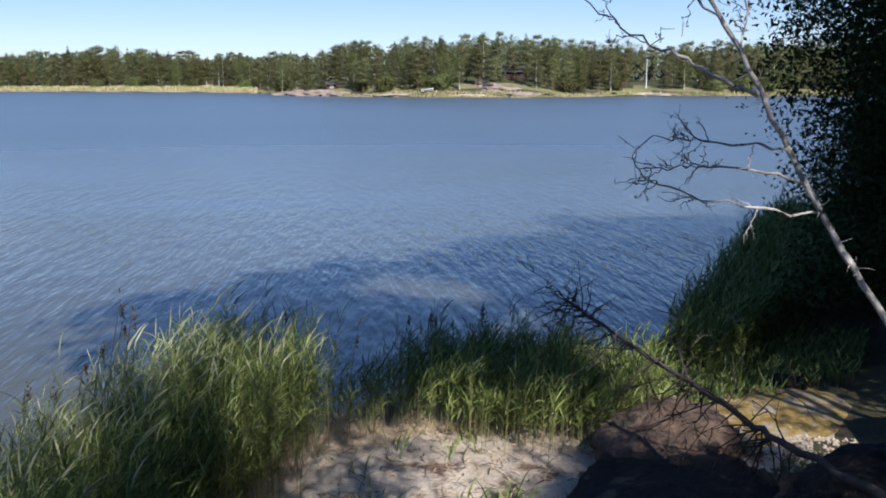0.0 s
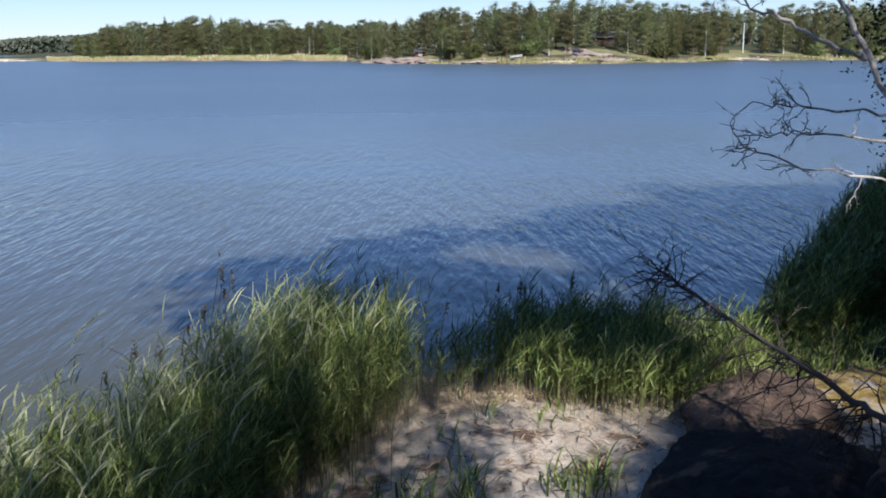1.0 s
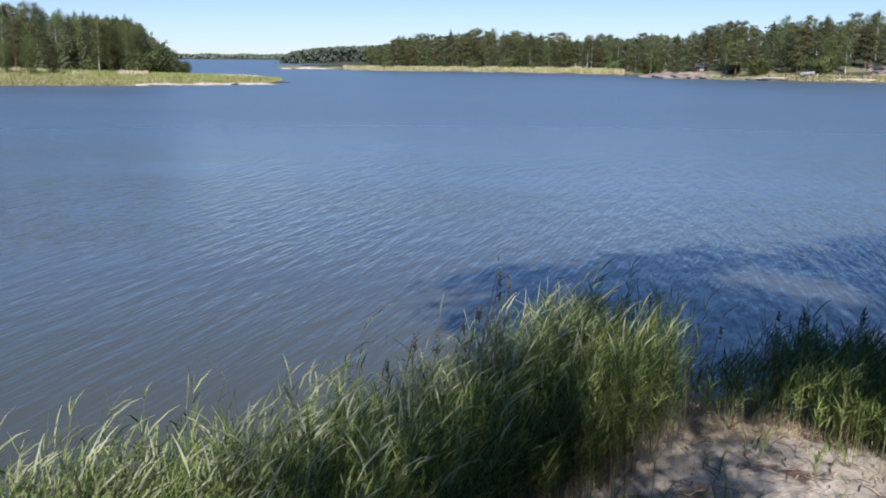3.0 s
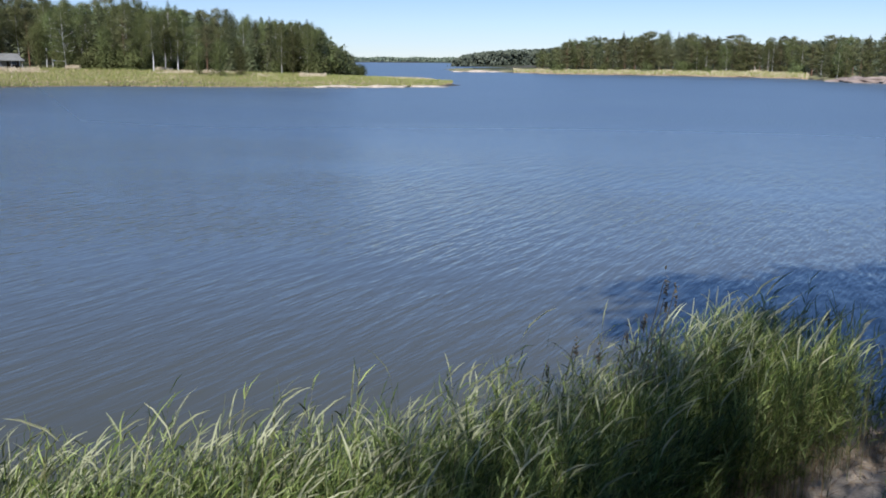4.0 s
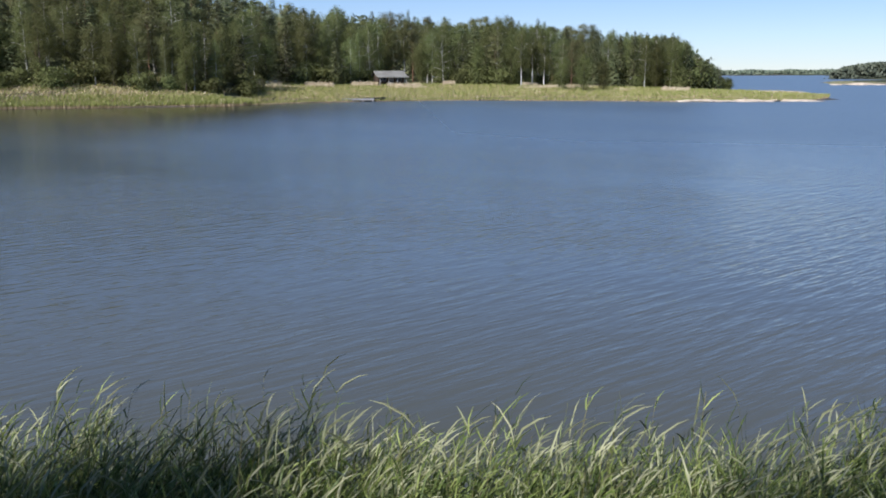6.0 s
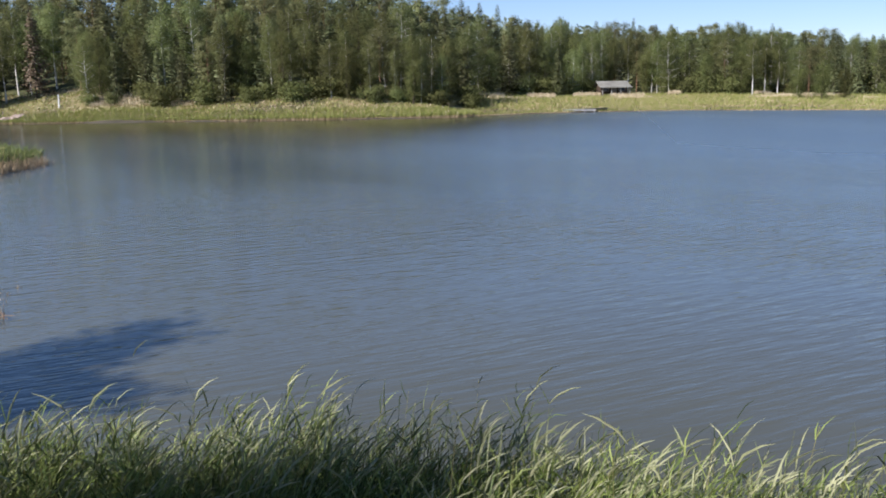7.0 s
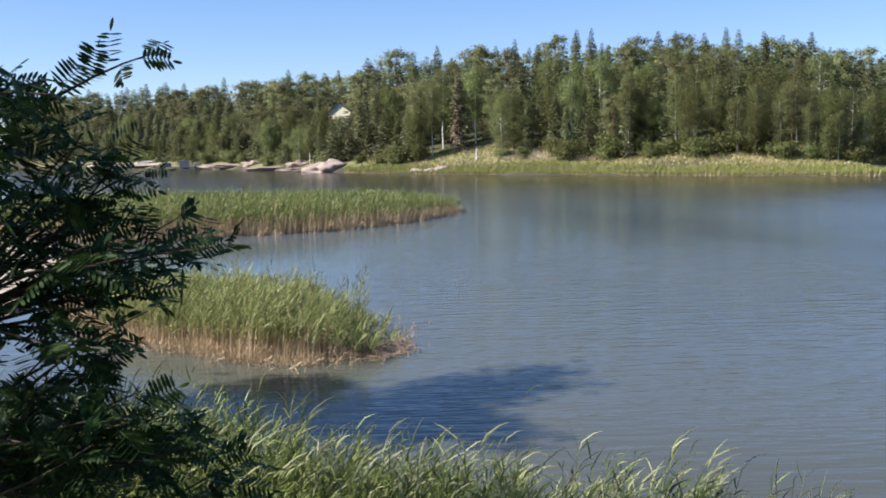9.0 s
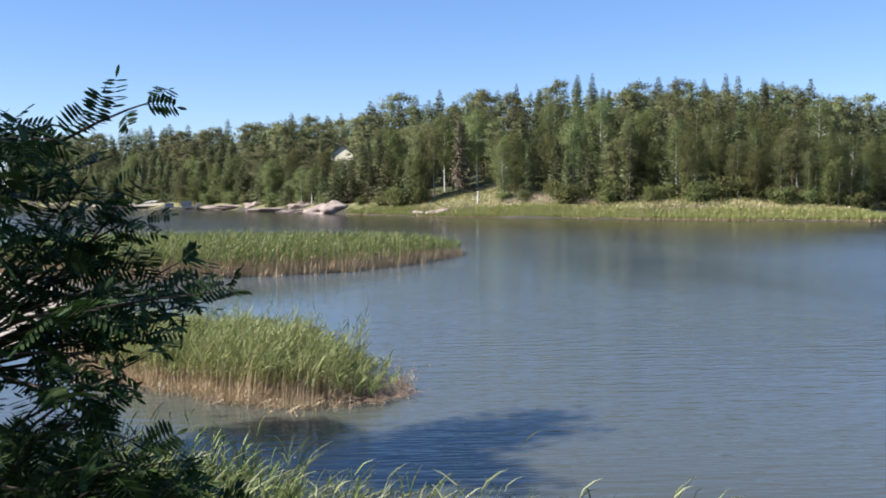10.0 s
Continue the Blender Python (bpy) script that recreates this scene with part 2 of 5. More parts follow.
def water_material():
    """Turbid lake water: a scattering body under a rippled, glossy surface."""
    m, nt, b = material("lake_water", 0.2, 0.5)
    b.inputs["IOR"].default_value = 1.333
    co = nt.nodes.new("ShaderNodeTexCoord")

    def waves(rot, sx, sy, scale, detail, rough=0.5, distort=0.0):
        tn = nt.nodes.new("ShaderNodeMapping")
        tn.inputs["Rotation"].default_value = (0, 0, radians(rot))
        nt.links.new(co.outputs["Object"], tn.inputs["Vector"])
        mp = nt.nodes.new("ShaderNodeMapping")
        mp.inputs["Scale"].default_value = (sx, sy, 1)
        t = node(nt, "ShaderNodeTexNoise", Scale=scale, Detail=detail, Roughness=rough, Distortion=distort)
        nt.links.new(tn.outputs["Vector"], mp.inputs["Vector"])
        nt.links.new(mp.outputs["Vector"], t.inputs["Vector"])
        return t.outputs["Fac"]

    long = waves(-60, 0.9, 4.6, 1.0, 1.0, 0.4, 0.1)
    short = waves(-56, 2.2, 12.5, 1.0, 2.0, 0.5, 0.1)
    gust = waves(25, 0.03, 0.085, 1.0, 3.0)
    sep = nt.nodes.new("ShaderNodeSeparateXYZ")
    nt.links.new(co.outputs["Object"], sep.inputs["Vector"])
    silt_to_sky = node(nt, "ShaderNodeMapRange")
    silt_to_sky.inputs["From Min"].default_value, silt_to_sky.inputs["From Max"].default_value = 8.0, 46.0
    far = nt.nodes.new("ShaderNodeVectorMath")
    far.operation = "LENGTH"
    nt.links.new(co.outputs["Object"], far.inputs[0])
    nt.links.new(far.outputs["Value"], silt_to_sky.inputs["Value"])
    # the wind dies in the lee of the left shore
    lee = node(nt, "ShaderNodeMapRange")
    across = nt.nodes.new("ShaderNodeVectorMath")
    across.operation = "DOT_PRODUCT"
    across.inputs[1].default_value = (0.94, 0.342, 0.0)
    nt.links.new(co.outputs["Object"], across.inputs[0])
    lee.inputs["From Min"].default_value, lee.inputs["From Max"].default_value = -16.0, 12.0
    lee.inputs["To Min"].default_value, lee.inputs["To Max"].default_value = 0.13, 1.0
    nt.links.new(across.outputs["Value"], lee.inputs["Value"])
    smooth = node(nt, "ShaderNodeMapRange")
    smooth.inputs["From Min"].default_value, smooth.inputs["From Max"].default_value = -18.0, 10.0
    smooth.inputs["To Min"].default_value, smooth.inputs["To Max"].default_value = 0.055, 0.12
    nt.links.new(across.outputs["Value"], smooth.inputs["Value"])
    # ripples too small to tell apart make the open water rough
    open_water = node(nt, "ShaderNodeMapRange")
    open_water.inputs["From Min"].default_value, open_water.inputs["From Max"].default_value = 9.0, 55.0
    open_water.inputs["To Min"].default_value, open_water.inputs["To Max"].default_value = 0.7, 2.6
    nt.links.new(far.outputs["Value"], open_water.inputs["Value"])
    rough = nt.nodes.new("ShaderNodeMath")
    rough.operation = "MULTIPLY"
    nt.links.new(smooth.outputs["Result"], rough.inputs[0])
    nt.links.new(open_water.outputs["Result"], rough.inputs[1])
    nt.links.new(rough.outputs["Value"], b.inputs["Roughness"])
    # silt near the bank; the far blue also paints in reflected sky
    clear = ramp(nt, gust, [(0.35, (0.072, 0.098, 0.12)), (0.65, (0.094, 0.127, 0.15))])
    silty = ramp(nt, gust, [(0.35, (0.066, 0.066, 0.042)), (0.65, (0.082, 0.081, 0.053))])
    # the wood's dark reflection, painted into the water along its shore
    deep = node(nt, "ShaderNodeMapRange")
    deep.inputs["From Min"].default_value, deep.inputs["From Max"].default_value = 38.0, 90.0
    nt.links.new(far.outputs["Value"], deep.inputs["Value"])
    wood_side = node(nt, "ShaderNodeMapRange")
    wood_side.inputs["From Min"].default_value, wood_side.inputs["From Max"].default_value = 5.0, -18.0
    nt.links.new(across.outputs["Value"], wood_side.inputs["Value"])
    painted_wood = nt.nodes.new("ShaderNodeMath")
    painted_wood.operation = "MULTIPLY"
    nt.links.new(deep.outputs["Result"], painted_wood.inputs[0])
    nt.links.new(wood_side.outputs["Result"], painted_wood.inputs[1])
    body = mix(nt, silty, clear, silt_to_sky.outputs["Result"])
    body = mix(nt, body, (0.035, 0.029, 0.02), painted_wood.outputs["Value"])
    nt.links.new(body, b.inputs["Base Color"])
    add = nt.nodes.new("ShaderNodeMath")
    add.operation = "MULTIPLY_ADD"
    add.inputs[1].default_value = 0.55
    nt.links.new(short, add.inputs[0])
    nt.links.new(long, add.inputs[2])
    bn = bump(nt, b, add.outputs["Value"], 1.0, 0.075)
    # gusts roughen the water in broad patches
    gusty = node(nt, "ShaderNodeMapRange")
    gusty.inputs["From Min"].default_value, gusty.inputs["From Max"].default_value = 0.38, 0.62
    gusty.inputs["To Min"].default_value, gusty.inputs["To Max"].default_value = 0.42, 1.42
    nt.links.new(gust, gusty.inputs["Value"])
    ripple = nt.nodes.new("ShaderNodeMath")
    ripple.operation = "MULTIPLY"
    nt.links.new(lee.outputs["Result"], ripple.inputs[0])
    nt.links.new(gusty.outputs["Result"], ripple.inputs[1])
    # the bank shelters the water at its foot
    foot = node(nt, "ShaderNodeMapRange")
    foot.inputs["From Min"].default_value, foot.inputs["From Max"].default_value = 7.0, 45.0
    foot.inputs["To Min"].default_value, foot.inputs["To Max"].default_value = 0.42, 1.0
    nt.links.new(far.outputs["Value"], foot.inputs["Value"])
    calmer = nt.nodes.new("ShaderNodeMath")
    calmer.operation = "MULTIPLY"
    nt.links.new(ripple.outputs["Value"], calmer.inputs[0])
    nt.links.new(foot.outputs["Result"], calmer.inputs[1])
    nt.links.new(calmer.outputs["Value"], bn.inputs["Strength"])
    # the slopes of the smallest ripples, the same near and far: steep across the crests, slight along them
    fine = nt.nodes.new("ShaderNodeMapping")
    fine.inputs["Scale"].default_value = (3.0, 16.0, 1)
    turned = nt.nodes.new("ShaderNodeMapping")
    turned.inputs["Rotation"].default_value = (0, 0, radians(-59))
    nt.links.new(co.outputs["Object"], turned.inputs["Vector"])
    nt.links.new(turned.outputs["Vector"], fine.inputs["Vector"])
    slope = node(nt, "ShaderNodeTexNoise", Scale=1.0, Detail=3.0, Roughness=0.5, Distortion=0.12)
    nt.links.new(fine.outputs["Vector"], slope.inputs["Vector"])
    centred = nt.nodes.new("ShaderNodeVectorMath")
    centred.operation = "SUBTRACT"
    centred.inputs[1].default_value = (0.5, 0.5, 0.5)
    nt.links.new(slope.outputs["Color"], centred.inputs[0])
    uneven = nt.nodes.new("ShaderNodeVectorMath")
    uneven.operation = "MULTIPLY"
    uneven.inputs[1].default_value = (0.12, 0.56, 0.0)
    nt.links.new(centred.outputs["Vector"], uneven.inputs[0])
    steep = nt.nodes.new("ShaderNodeMapping")
    steep.inputs["Rotation"].default_value = (0, 0, radians(59))
    nt.links.new(uneven.outputs["Vector"], steep.inputs["Vector"])
    calm = nt.nodes.new("ShaderNodeVectorMath")
    calm.operation = "SCALE"
    nt.links.new(steep.outputs["Vector"], calm.inputs[0])
    nt.links.new(calmer.outputs["Value"], calm.inputs["Scale"])
    up = nt.nodes.new("ShaderNodeVectorMath")
    up.operation = "ADD"
    up.inputs[1].default_value = (0.0, 0.0, 1.0)
    nt.links.new(calm.outputs["Vector"], up.inputs[0])
    level = nt.nodes.new("ShaderNodeVectorMath")
    level.operation = "NORMALIZE"
    nt.links.new(up.outputs["Vector"], level.inputs[0])
    nt.links.new(level.outputs["Vector"], bn.inputs["Normal"])
    return m


M_WATER = water_material()


# ---- mesh helpers ----
def link_mesh(name, verts, faces, mats, parent=None, label="", index=None, smooth=False, normals=None):
    me = bpy.data.meshes.new(name)
    me.from_pydata(np.asarray(verts, dtype=float).tolist(), [], faces if isinstance(faces, list) else faces.tolist())
    for m in mats if isinstance(mats, (list, tuple)) else [mats]:
        me.materials.append(m)
    if index is not None:
        me.polygons.foreach_set("material_index", np.asarray(index, dtype=np.int32))
    if smooth:
        me.polygons.foreach_set("use_smooth", np.ones(len(me.polygons), dtype=bool))
    me.update()
    if normals is not None:
        me.polygons.foreach_set("use_smooth", np.ones(len(me.polygons), dtype=bool))
        me.normals_split_custom_set_from_vertices(np.asarray(normals, dtype=float).tolist())
    ob = new(name, me)
    if parent is not None:
        ob.parent = parent
    return tagged(ob, label)


def part(name, bm, mat, parent, label="", smooth=False):
    """Links a bmesh as ONE mesh object under a thing or a part."""
    me = bpy.data.meshes.new(name)
    bm.normal_update()
    bm.to_mesh(me)
    bm.free()
    me.materials.append(mat)
    if smooth:
        me.polygons.foreach_set("use_smooth", np.ones(len(me.polygons), dtype=bool))
    ob = new(name, me)
    ob.parent = parent
    return tagged(ob, label)


def thing(name, m, label, category, group=""):
    ob = new(name)
    ob.empty_display_size = 0.2
    ob.matrix_world = m
    return tagged(ob, label, category, group)


def box(bm, x0, x1, y0, y1, z0, z1, bevel=0.0):
    made = bmesh.ops.create_cube(bm, size=1.0)["verts"]
    for v in made:
        v.co = Vector(((x0 + x1) / 2 + v.co.x * (x1 - x0), (y0 + y1) / 2 + v.co.y * (y1 - y0), (z0 + z1) / 2 + v.co.z * (z1 - z0)))
    if bevel:
        edges = list({e for v in made for e in v.link_edges})
        bmesh.ops.bevel(bm, geom=edges, offset=bevel, segments=1, affect="EDGES")
    return bm


def ribbons(paths, widths, sides):
    """Strips along N paths of K points, as wide as given, spread along the side vectors."""
    n, k, _ = paths.shape
    off = sides[:, None, :] * widths[..., None] * 0.5
    v = np.stack([paths - off, paths + off], axis=2).reshape(-1, 3)
    base = (np.arange(n) * k * 2)[:, None] + (np.arange(k - 1) * 2)[None, :]
    q = np.stack([base, base + 1, base + 3, base + 2], axis=2).reshape(-1, 4)
    return v, q


def tubes(paths, sides=5):
    """Tapered tubes along polylines: a list of (points, radii)."""
    vs, fs, n = [], [], 0
    ang = np.linspace(0, 2 * np.pi, sides, endpoint=False)
    for pts, rad in paths:
        pts = np.asarray(pts, dtype=float)
        tan = np.gradient(pts, axis=0)
        tan /= np.linalg.norm(tan, axis=1, keepdims=True) + 1e-9
        ref = np.array([0.0, 0.0, 1.0]) if abs(tan[0][2]) < 0.8 else np.array([1.0, 0.0, 0.0])
        a = np.cross(tan, ref)
        a /= np.linalg.norm(a, axis=1, keepdims=True) + 1e-9
        b = np.cross(tan, a)
        ring = pts[:, None, :] + np.asarray(rad)[:, None, None] * (a[:, None, :] * np.cos(ang)[None, :, None] + b[:, None, :] * np.sin(ang)[None, :, None])
        vs.append(ring.reshape(-1, 3))
        for i in range(len(pts) - 1):
            for j in range(sides):
                j2 = (j + 1) % sides
                fs.append((n + i * sides + j, n + i * sides + j2, n + (i + 1) * sides + j2, n + (i + 1) * sides + j))
        fs.append(tuple(n + (len(pts) - 1) * sides + j for j in range(sides)))
        n += len(pts) * sides
    return np.concatenate(vs), fs


def unit(v):
    return v / (np.linalg.norm(v, axis=-1, keepdims=True) + 1e-9)


def outward(v, q, way, r, loose=0.35):
    """Turns each leaf's face to the outside of its crown and rounds the shading of the mass."""
    a, b, c = v[q[:, 0]], v[q[:, 1]], v[q[:, 2]]
    back = np.einsum("ij,ij->i", np.cross(b - a, c - a), way) < 0
    q = np.where(back[:, None], q[:, ::-1], q)
    n = np.zeros_like(v)
    n[q.ravel()] = np.repeat(unit(way + r.normal(size=way.shape) * loose), q.shape[1], axis=0)
    return q, n


def leaf_quads(centres, size, r, flat=0.0, long=1.5, small=False):
    """A bent diamond leaf at each centre, turned at random; the small ones are plain triangles."""
    n = len(centres)
    d = unit(r.normal(size=(n, 3)) * np.array([1, 1, 1 - 0.6 * flat]))
    s = unit(np.cross(d, r.normal(size=(n, 3))))
    sz = (size * r.uniform(0.6, 1.35, n))[:, None] if np.isscalar(size) else (size * r.uniform(0.7, 1.3, n))[:, None]
    p0, p2 = centres - d * sz * 0.5 * long, centres + d * sz * 0.5 * long
    nrm = np.cross(d, s) * sz * 0.14
    p1, p3 = centres + s * sz * 0.42 + nrm, centres - s * sz * 0.42 + nrm
    if small:
        return np.stack([p0 * 0.5 + p1 * 0.5 - s * sz * 0.3, p1, p2], axis=1).reshape(-1, 3), (np.arange(n)[:, None] * 3 + np.arange(3)[None, :])
    v = np.stack([p0, p1, p2, p3], axis=1).reshape(-1, 3)
    return v, (np.arange(n)[:, None] * 4 + np.arange(4)[None, :])


# ---- the lie of the land ----
def polar(az, d):
    return (-d * math.sin(radians(az)), d * math.cos(radians(az)))


NEAR_SHORE = [(-60, 2), (-44, 7), (-34, 7.6), (-27, 6.2), (-22, 4.4), (-18.5, 1.8), (-14, -2), (-8.5, 1.2), (-5.6, 3.0), (-3.2, 4.3), (0, 4.8), (1.6, 5.7), (2.9, 7.1), (4.4, 8.2), (5.4, 8.0),
              (6.6, 7.2), (8.6, 7.2), (11, 7.9), (14, 8.9), (18, 9.2), (26, 5), (45, -12), (90, -80), (-60, -80)]
LEFT_LAND = [polar(*p) for p in [(100, 330), (80, 270), (74.5, 238), (70.7, 205), (65.4, 166), (61.3, 142), (57, 130), (54.3, 123), (47.3, 118),
                                 (42.7, 112), (36.3, 110), (29.5, 110), (27.8, 116), (22.5, 123), (16, 127), (10, 123), (2.8, 120), (-3.4, 123),
                                 (-5.9, 133), (-4.5, 150), (-2.0, 175), (0.0, 215), (0.6, 300), (6, 400), (30, 420), (80, 520)]]
RIGHT_LAND = [polar(*p) for p in [(-5.2, 420), (-6.0, 330), (-9.5, 292), (-12, 268), (-17, 256), (-23, 236), (-26, 222), (-27.4, 202), (-29.5, 184),
                                  (-33, 173), (-36.4, 168), (-43, 167), (-46.4, 174), (-52.7, 186), (-60, 196), (-75, 230), (-80, 480), (-40, 520), (-12, 470)]]
FAR_ISLAND = [polar(*p) for p in [(-5.6, 760), (-7, 640), (-9, 560), (-13, 560), (-16, 800), (-10, 950)]]
FAR_COAST = [polar(*p) for p in [(14, 2500), (2, 2450), (-4, 2350), (-8, 1900), (-16, 1700), (-30, 2200), (-20, 4300), (14, 4300)]]


def inside_distance(px, py, poly):
    """The distance to the outline: positive inside, negative outside."""
    d = np.full(px.shape, 1e9)
    inside = np.zeros(px.shape, dtype=bool)
    for (ax, ay), (bx, by) in zip(poly, poly[1:] + poly[:1]):
        ex, ey = bx - ax, by - ay
        t = np.clip(((px - ax) * ex + (py - ay) * ey) / (ex * ex + ey * ey), 0, 1)
        d = np.minimum(d, np.hypot(px - ax - t * ex, py - ay - t * ey))
        cross = (ay > py) != (by > py)
        inside ^= cross & (px < ex * (py - ay) / (ey if ey else 1e-9) + ax)
    return np.where(inside, d, -d)


def wobble(px, py, wave, seed):
    a = np.sin(px / wave + seed) * np.cos(py / wave * 1.3 + seed * 2.1) + 0.5 * np.sin(px / wave * 2.3 - py / wave * 1.9 + seed * 3.7)
    return a / 1.5


def land(px, py):
    """Ground height, and which land it is: 0 lake bed, 1 near bank, 2 left shore, 3 right shore, 4 far."""
    px, py = np.asarray(px, dtype=float), np.asarray(py, dtype=float)
    az = np.degrees(np.arctan2(-px, py))
    sn = inside_distance(px, py, NEAR_SHORE) + 0.12 * wobble(px, py, 0.7, 1.0)
    low = np.clip((px - 1.5) / 2.0, 0, 1) * np.clip((py - 0.5) / 2.0, 0, 1)
    zn = np.interp(np.where(sn > 0, sn * (1 - 0.45 * low), sn), [-30, -6, -1.5, 0, 1.2, 2.6, 4.6, 7, 30], [-3, -1.3, -0.35, 0.0, 0.14, 0.42, 1.62, 2.0, 5.0])
    zn = zn + 0.04 * wobble(px, py, 0.45, 4.0) * (sn > 0.2)
    sl = inside_distance(px, py, LEFT_LAND) + 1.2 * wobble(px, py, 7, 2.0)
    hill = np.interp(az, [-6, 4, 14, 24, 30, 36, 48, 58, 64, 75], [1.0, 1.6, 2.6, 3.0, 5.0, 8.5, 9.5, 8.5, 7.0, 6.0])
    zl = np.where(sl > 0, 0.25 * np.clip(sl, 0, 1.5) / 1.5 + hill * (1 - np.exp(-np.clip(sl, 0, 400) / 26.0)), np.interp(sl, [-40, -8, 0], [-3, -0.6, 0]))
    sr = inside_distance(px, py, RIGHT_LAND) + 1.5 * wobble(px, py, 9, 3.0)
    zr = np.where(sr > 0, 0.3 * np.clip(sr, 0, 2) / 2 + np.interp(az, [-60, -48, -40, -33, -28, -20, -6], [3, 3, 5, 4, 2, 1.2, 0.8]) * (1 - np.exp(-np.clip(sr, 0, 400) / 22.0)),
                  np.interp(sr, [-40, -8, 0], [-3, -0.6, 0]))
    sf = np.maximum(inside_distance(px, py, FAR_ISLAND), inside_distance(px, py, FAR_COAST))
    zf = np.interp(sf, [-60, 0, 20, 200], [-3, 0, 1.0, 4.0])
    z = np.stack([np.full(px.shape, -3.0), zn, zl, zr, zf])
    k = np.argmax(z, axis=0)
    top = np.max(z, axis=0)
    return top, np.where(top > -0.02, k, 0), np.stack([sn, sl, sr])


def ground_z(x, y):
    return float(land(np.array([x]), np.array([y]))[0][0])


def build_ground():
    az = np.concatenate([np.arange(-180, -84, 4.0), np.arange(-84, 92, 0.55), np.arange(92, 180, 4.0)])
    d = 0.4 * 1.046 ** np.arange(0, 209)
    rr, aa = np.meshgrid(d, np.radians(az), indexing="ij")
    px, py = -rr * np.sin(aa), rr * np.cos(aa)
    z, kind, s = land(px, py)
    verts = np.concatenate([np.stack([px, py, z], axis=2).reshape(-1, 3), [[0, 0, ground_z(0, 0)]]])
    n, m = len(d), len(az)
    i, j = np.meshgrid(np.arange(n - 1), np.arange(m), indexing="ij")
    j2 = (j + 1) % m
    quads = np.stack([i * m + j, i * m + j2, (i + 1) * m + j2, (i + 1) * m + j], axis=2)
    mat = np.full((n - 1, m), 0)
    k, sn, sl, sr = kind[:-1], s[0][:-1], s[1][:-1], s[2][:-1]
    x0, y0 = px[:-1], py[:-1]
    mat[k == 1] = 1
    mat[(k == 1) & (sn > -0.3) & (sn < 3.4) & (x0 > 1.4) & (x0 < 6.2) & (y0 > 3.35 + 0.45 * wobble(x0, y0, 0.4, 1.0) + 0.3 * wobble(x0, y0, 0.13, 4.0))] = 2
    mat[(k == 1) & (x0 > 6.0) & (x0 < 7.3) & (y0 > 3.7) & (y0 < 5.0)] = 2
    mat[(k == 1) & (x0 < -16)] = 3
    mat[(k == 1) & (x0 < -16) & (sn < 1.6)] = 2
    az0 = np.degrees(aa[:-1])
    edge = np.interp(az0, [-6, 26, 30, 80], [40, 30, 9, 7])
    mat[(k == 2) & (sl < edge + np.where((az0 > 50) & (az0 < 57.5), 6, 0))] = 3
    mat[(k == 2) & (sl >= edge)] = 4
    mat[(k == 3) & (sr < 9)] = 3
    mat[(k == 3) & (sr >= 9)] = 4
    mat[k == 4] = 4
    faces = quads.reshape(-1, 4).tolist() + [(n * m, (j3 + 1) % m, j3) for j3 in range(m)]
    idx = np.concatenate([mat.ravel(), np.ones(m, dtype=int)])
    ob = link_mesh("ground", verts, faces, [M_BED, M_SOIL, M_SAND, M_MEADOW, M_FOREST_FLOOR], index=idx, smooth=True)
    tagged(ob, "lake bed, sandy bank, meadow and wooded shores", "ground", kind="structure")


def build_water():
    n, reach = 48, 4600.0
    verts = [(0.0, 0.0, 0.0)] + [(reach * math.cos(2 * math.pi * k / n), reach * math.sin(2 * math.pi * k / n), 0.0) for k in range(n)]
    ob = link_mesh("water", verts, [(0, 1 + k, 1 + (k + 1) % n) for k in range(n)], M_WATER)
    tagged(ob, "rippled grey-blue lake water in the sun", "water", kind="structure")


build_ground()
build_water()


# ---- trees ----
def limb(base, direction, length, r0, r, droop=0.0, k=5, wob=0.06):
    t = np.linspace(0, 1, k)
    d = unit(np.asarray(direction, dtype=float))
    p = np.asarray(base)[None, :] + d[None, :] * (t * length)[:, None]
    p[:, 2] -= droop * length * t ** 2
    p[1:] += r.normal(size=(k - 1, 3)) * wob * length * t[1:, None] * 0.5
    return p, np.linspace(r0, r0 * 0.25, k)


def stem(h, r0, r, lean=0.03, k=8, top=0.12):
    t = np.linspace(0, 1, k)
    p = np.zeros((k, 3))
    p[:, 2] = t * h
    p[1:, :2] += np.cumsum(r.normal(size=(k - 1, 2)), axis=0) * lean * h / k
    return p, r0 * (1 - t * (1 - top))


def on_stem(p, h, z):
    return np.array([np.interp(z, p[:, 2], p[:, 0]), np.interp(z, p[:, 2], p[:, 1]), z])


def clipped(r, n):
    return np.clip(r.normal(size=(n, 3)), -1.6, 1.6)


def crown_way(c, local, width, h):
    """Away from the stem and from the middle of each clump."""
    axis = c * np.array([1.0, 1.0, 0.0]) / width + np.array([0, 0, 1.0]) * (0.25 + 0.6 * c[:, 2:3] / h)
    return unit(axis * 0.9 + local)


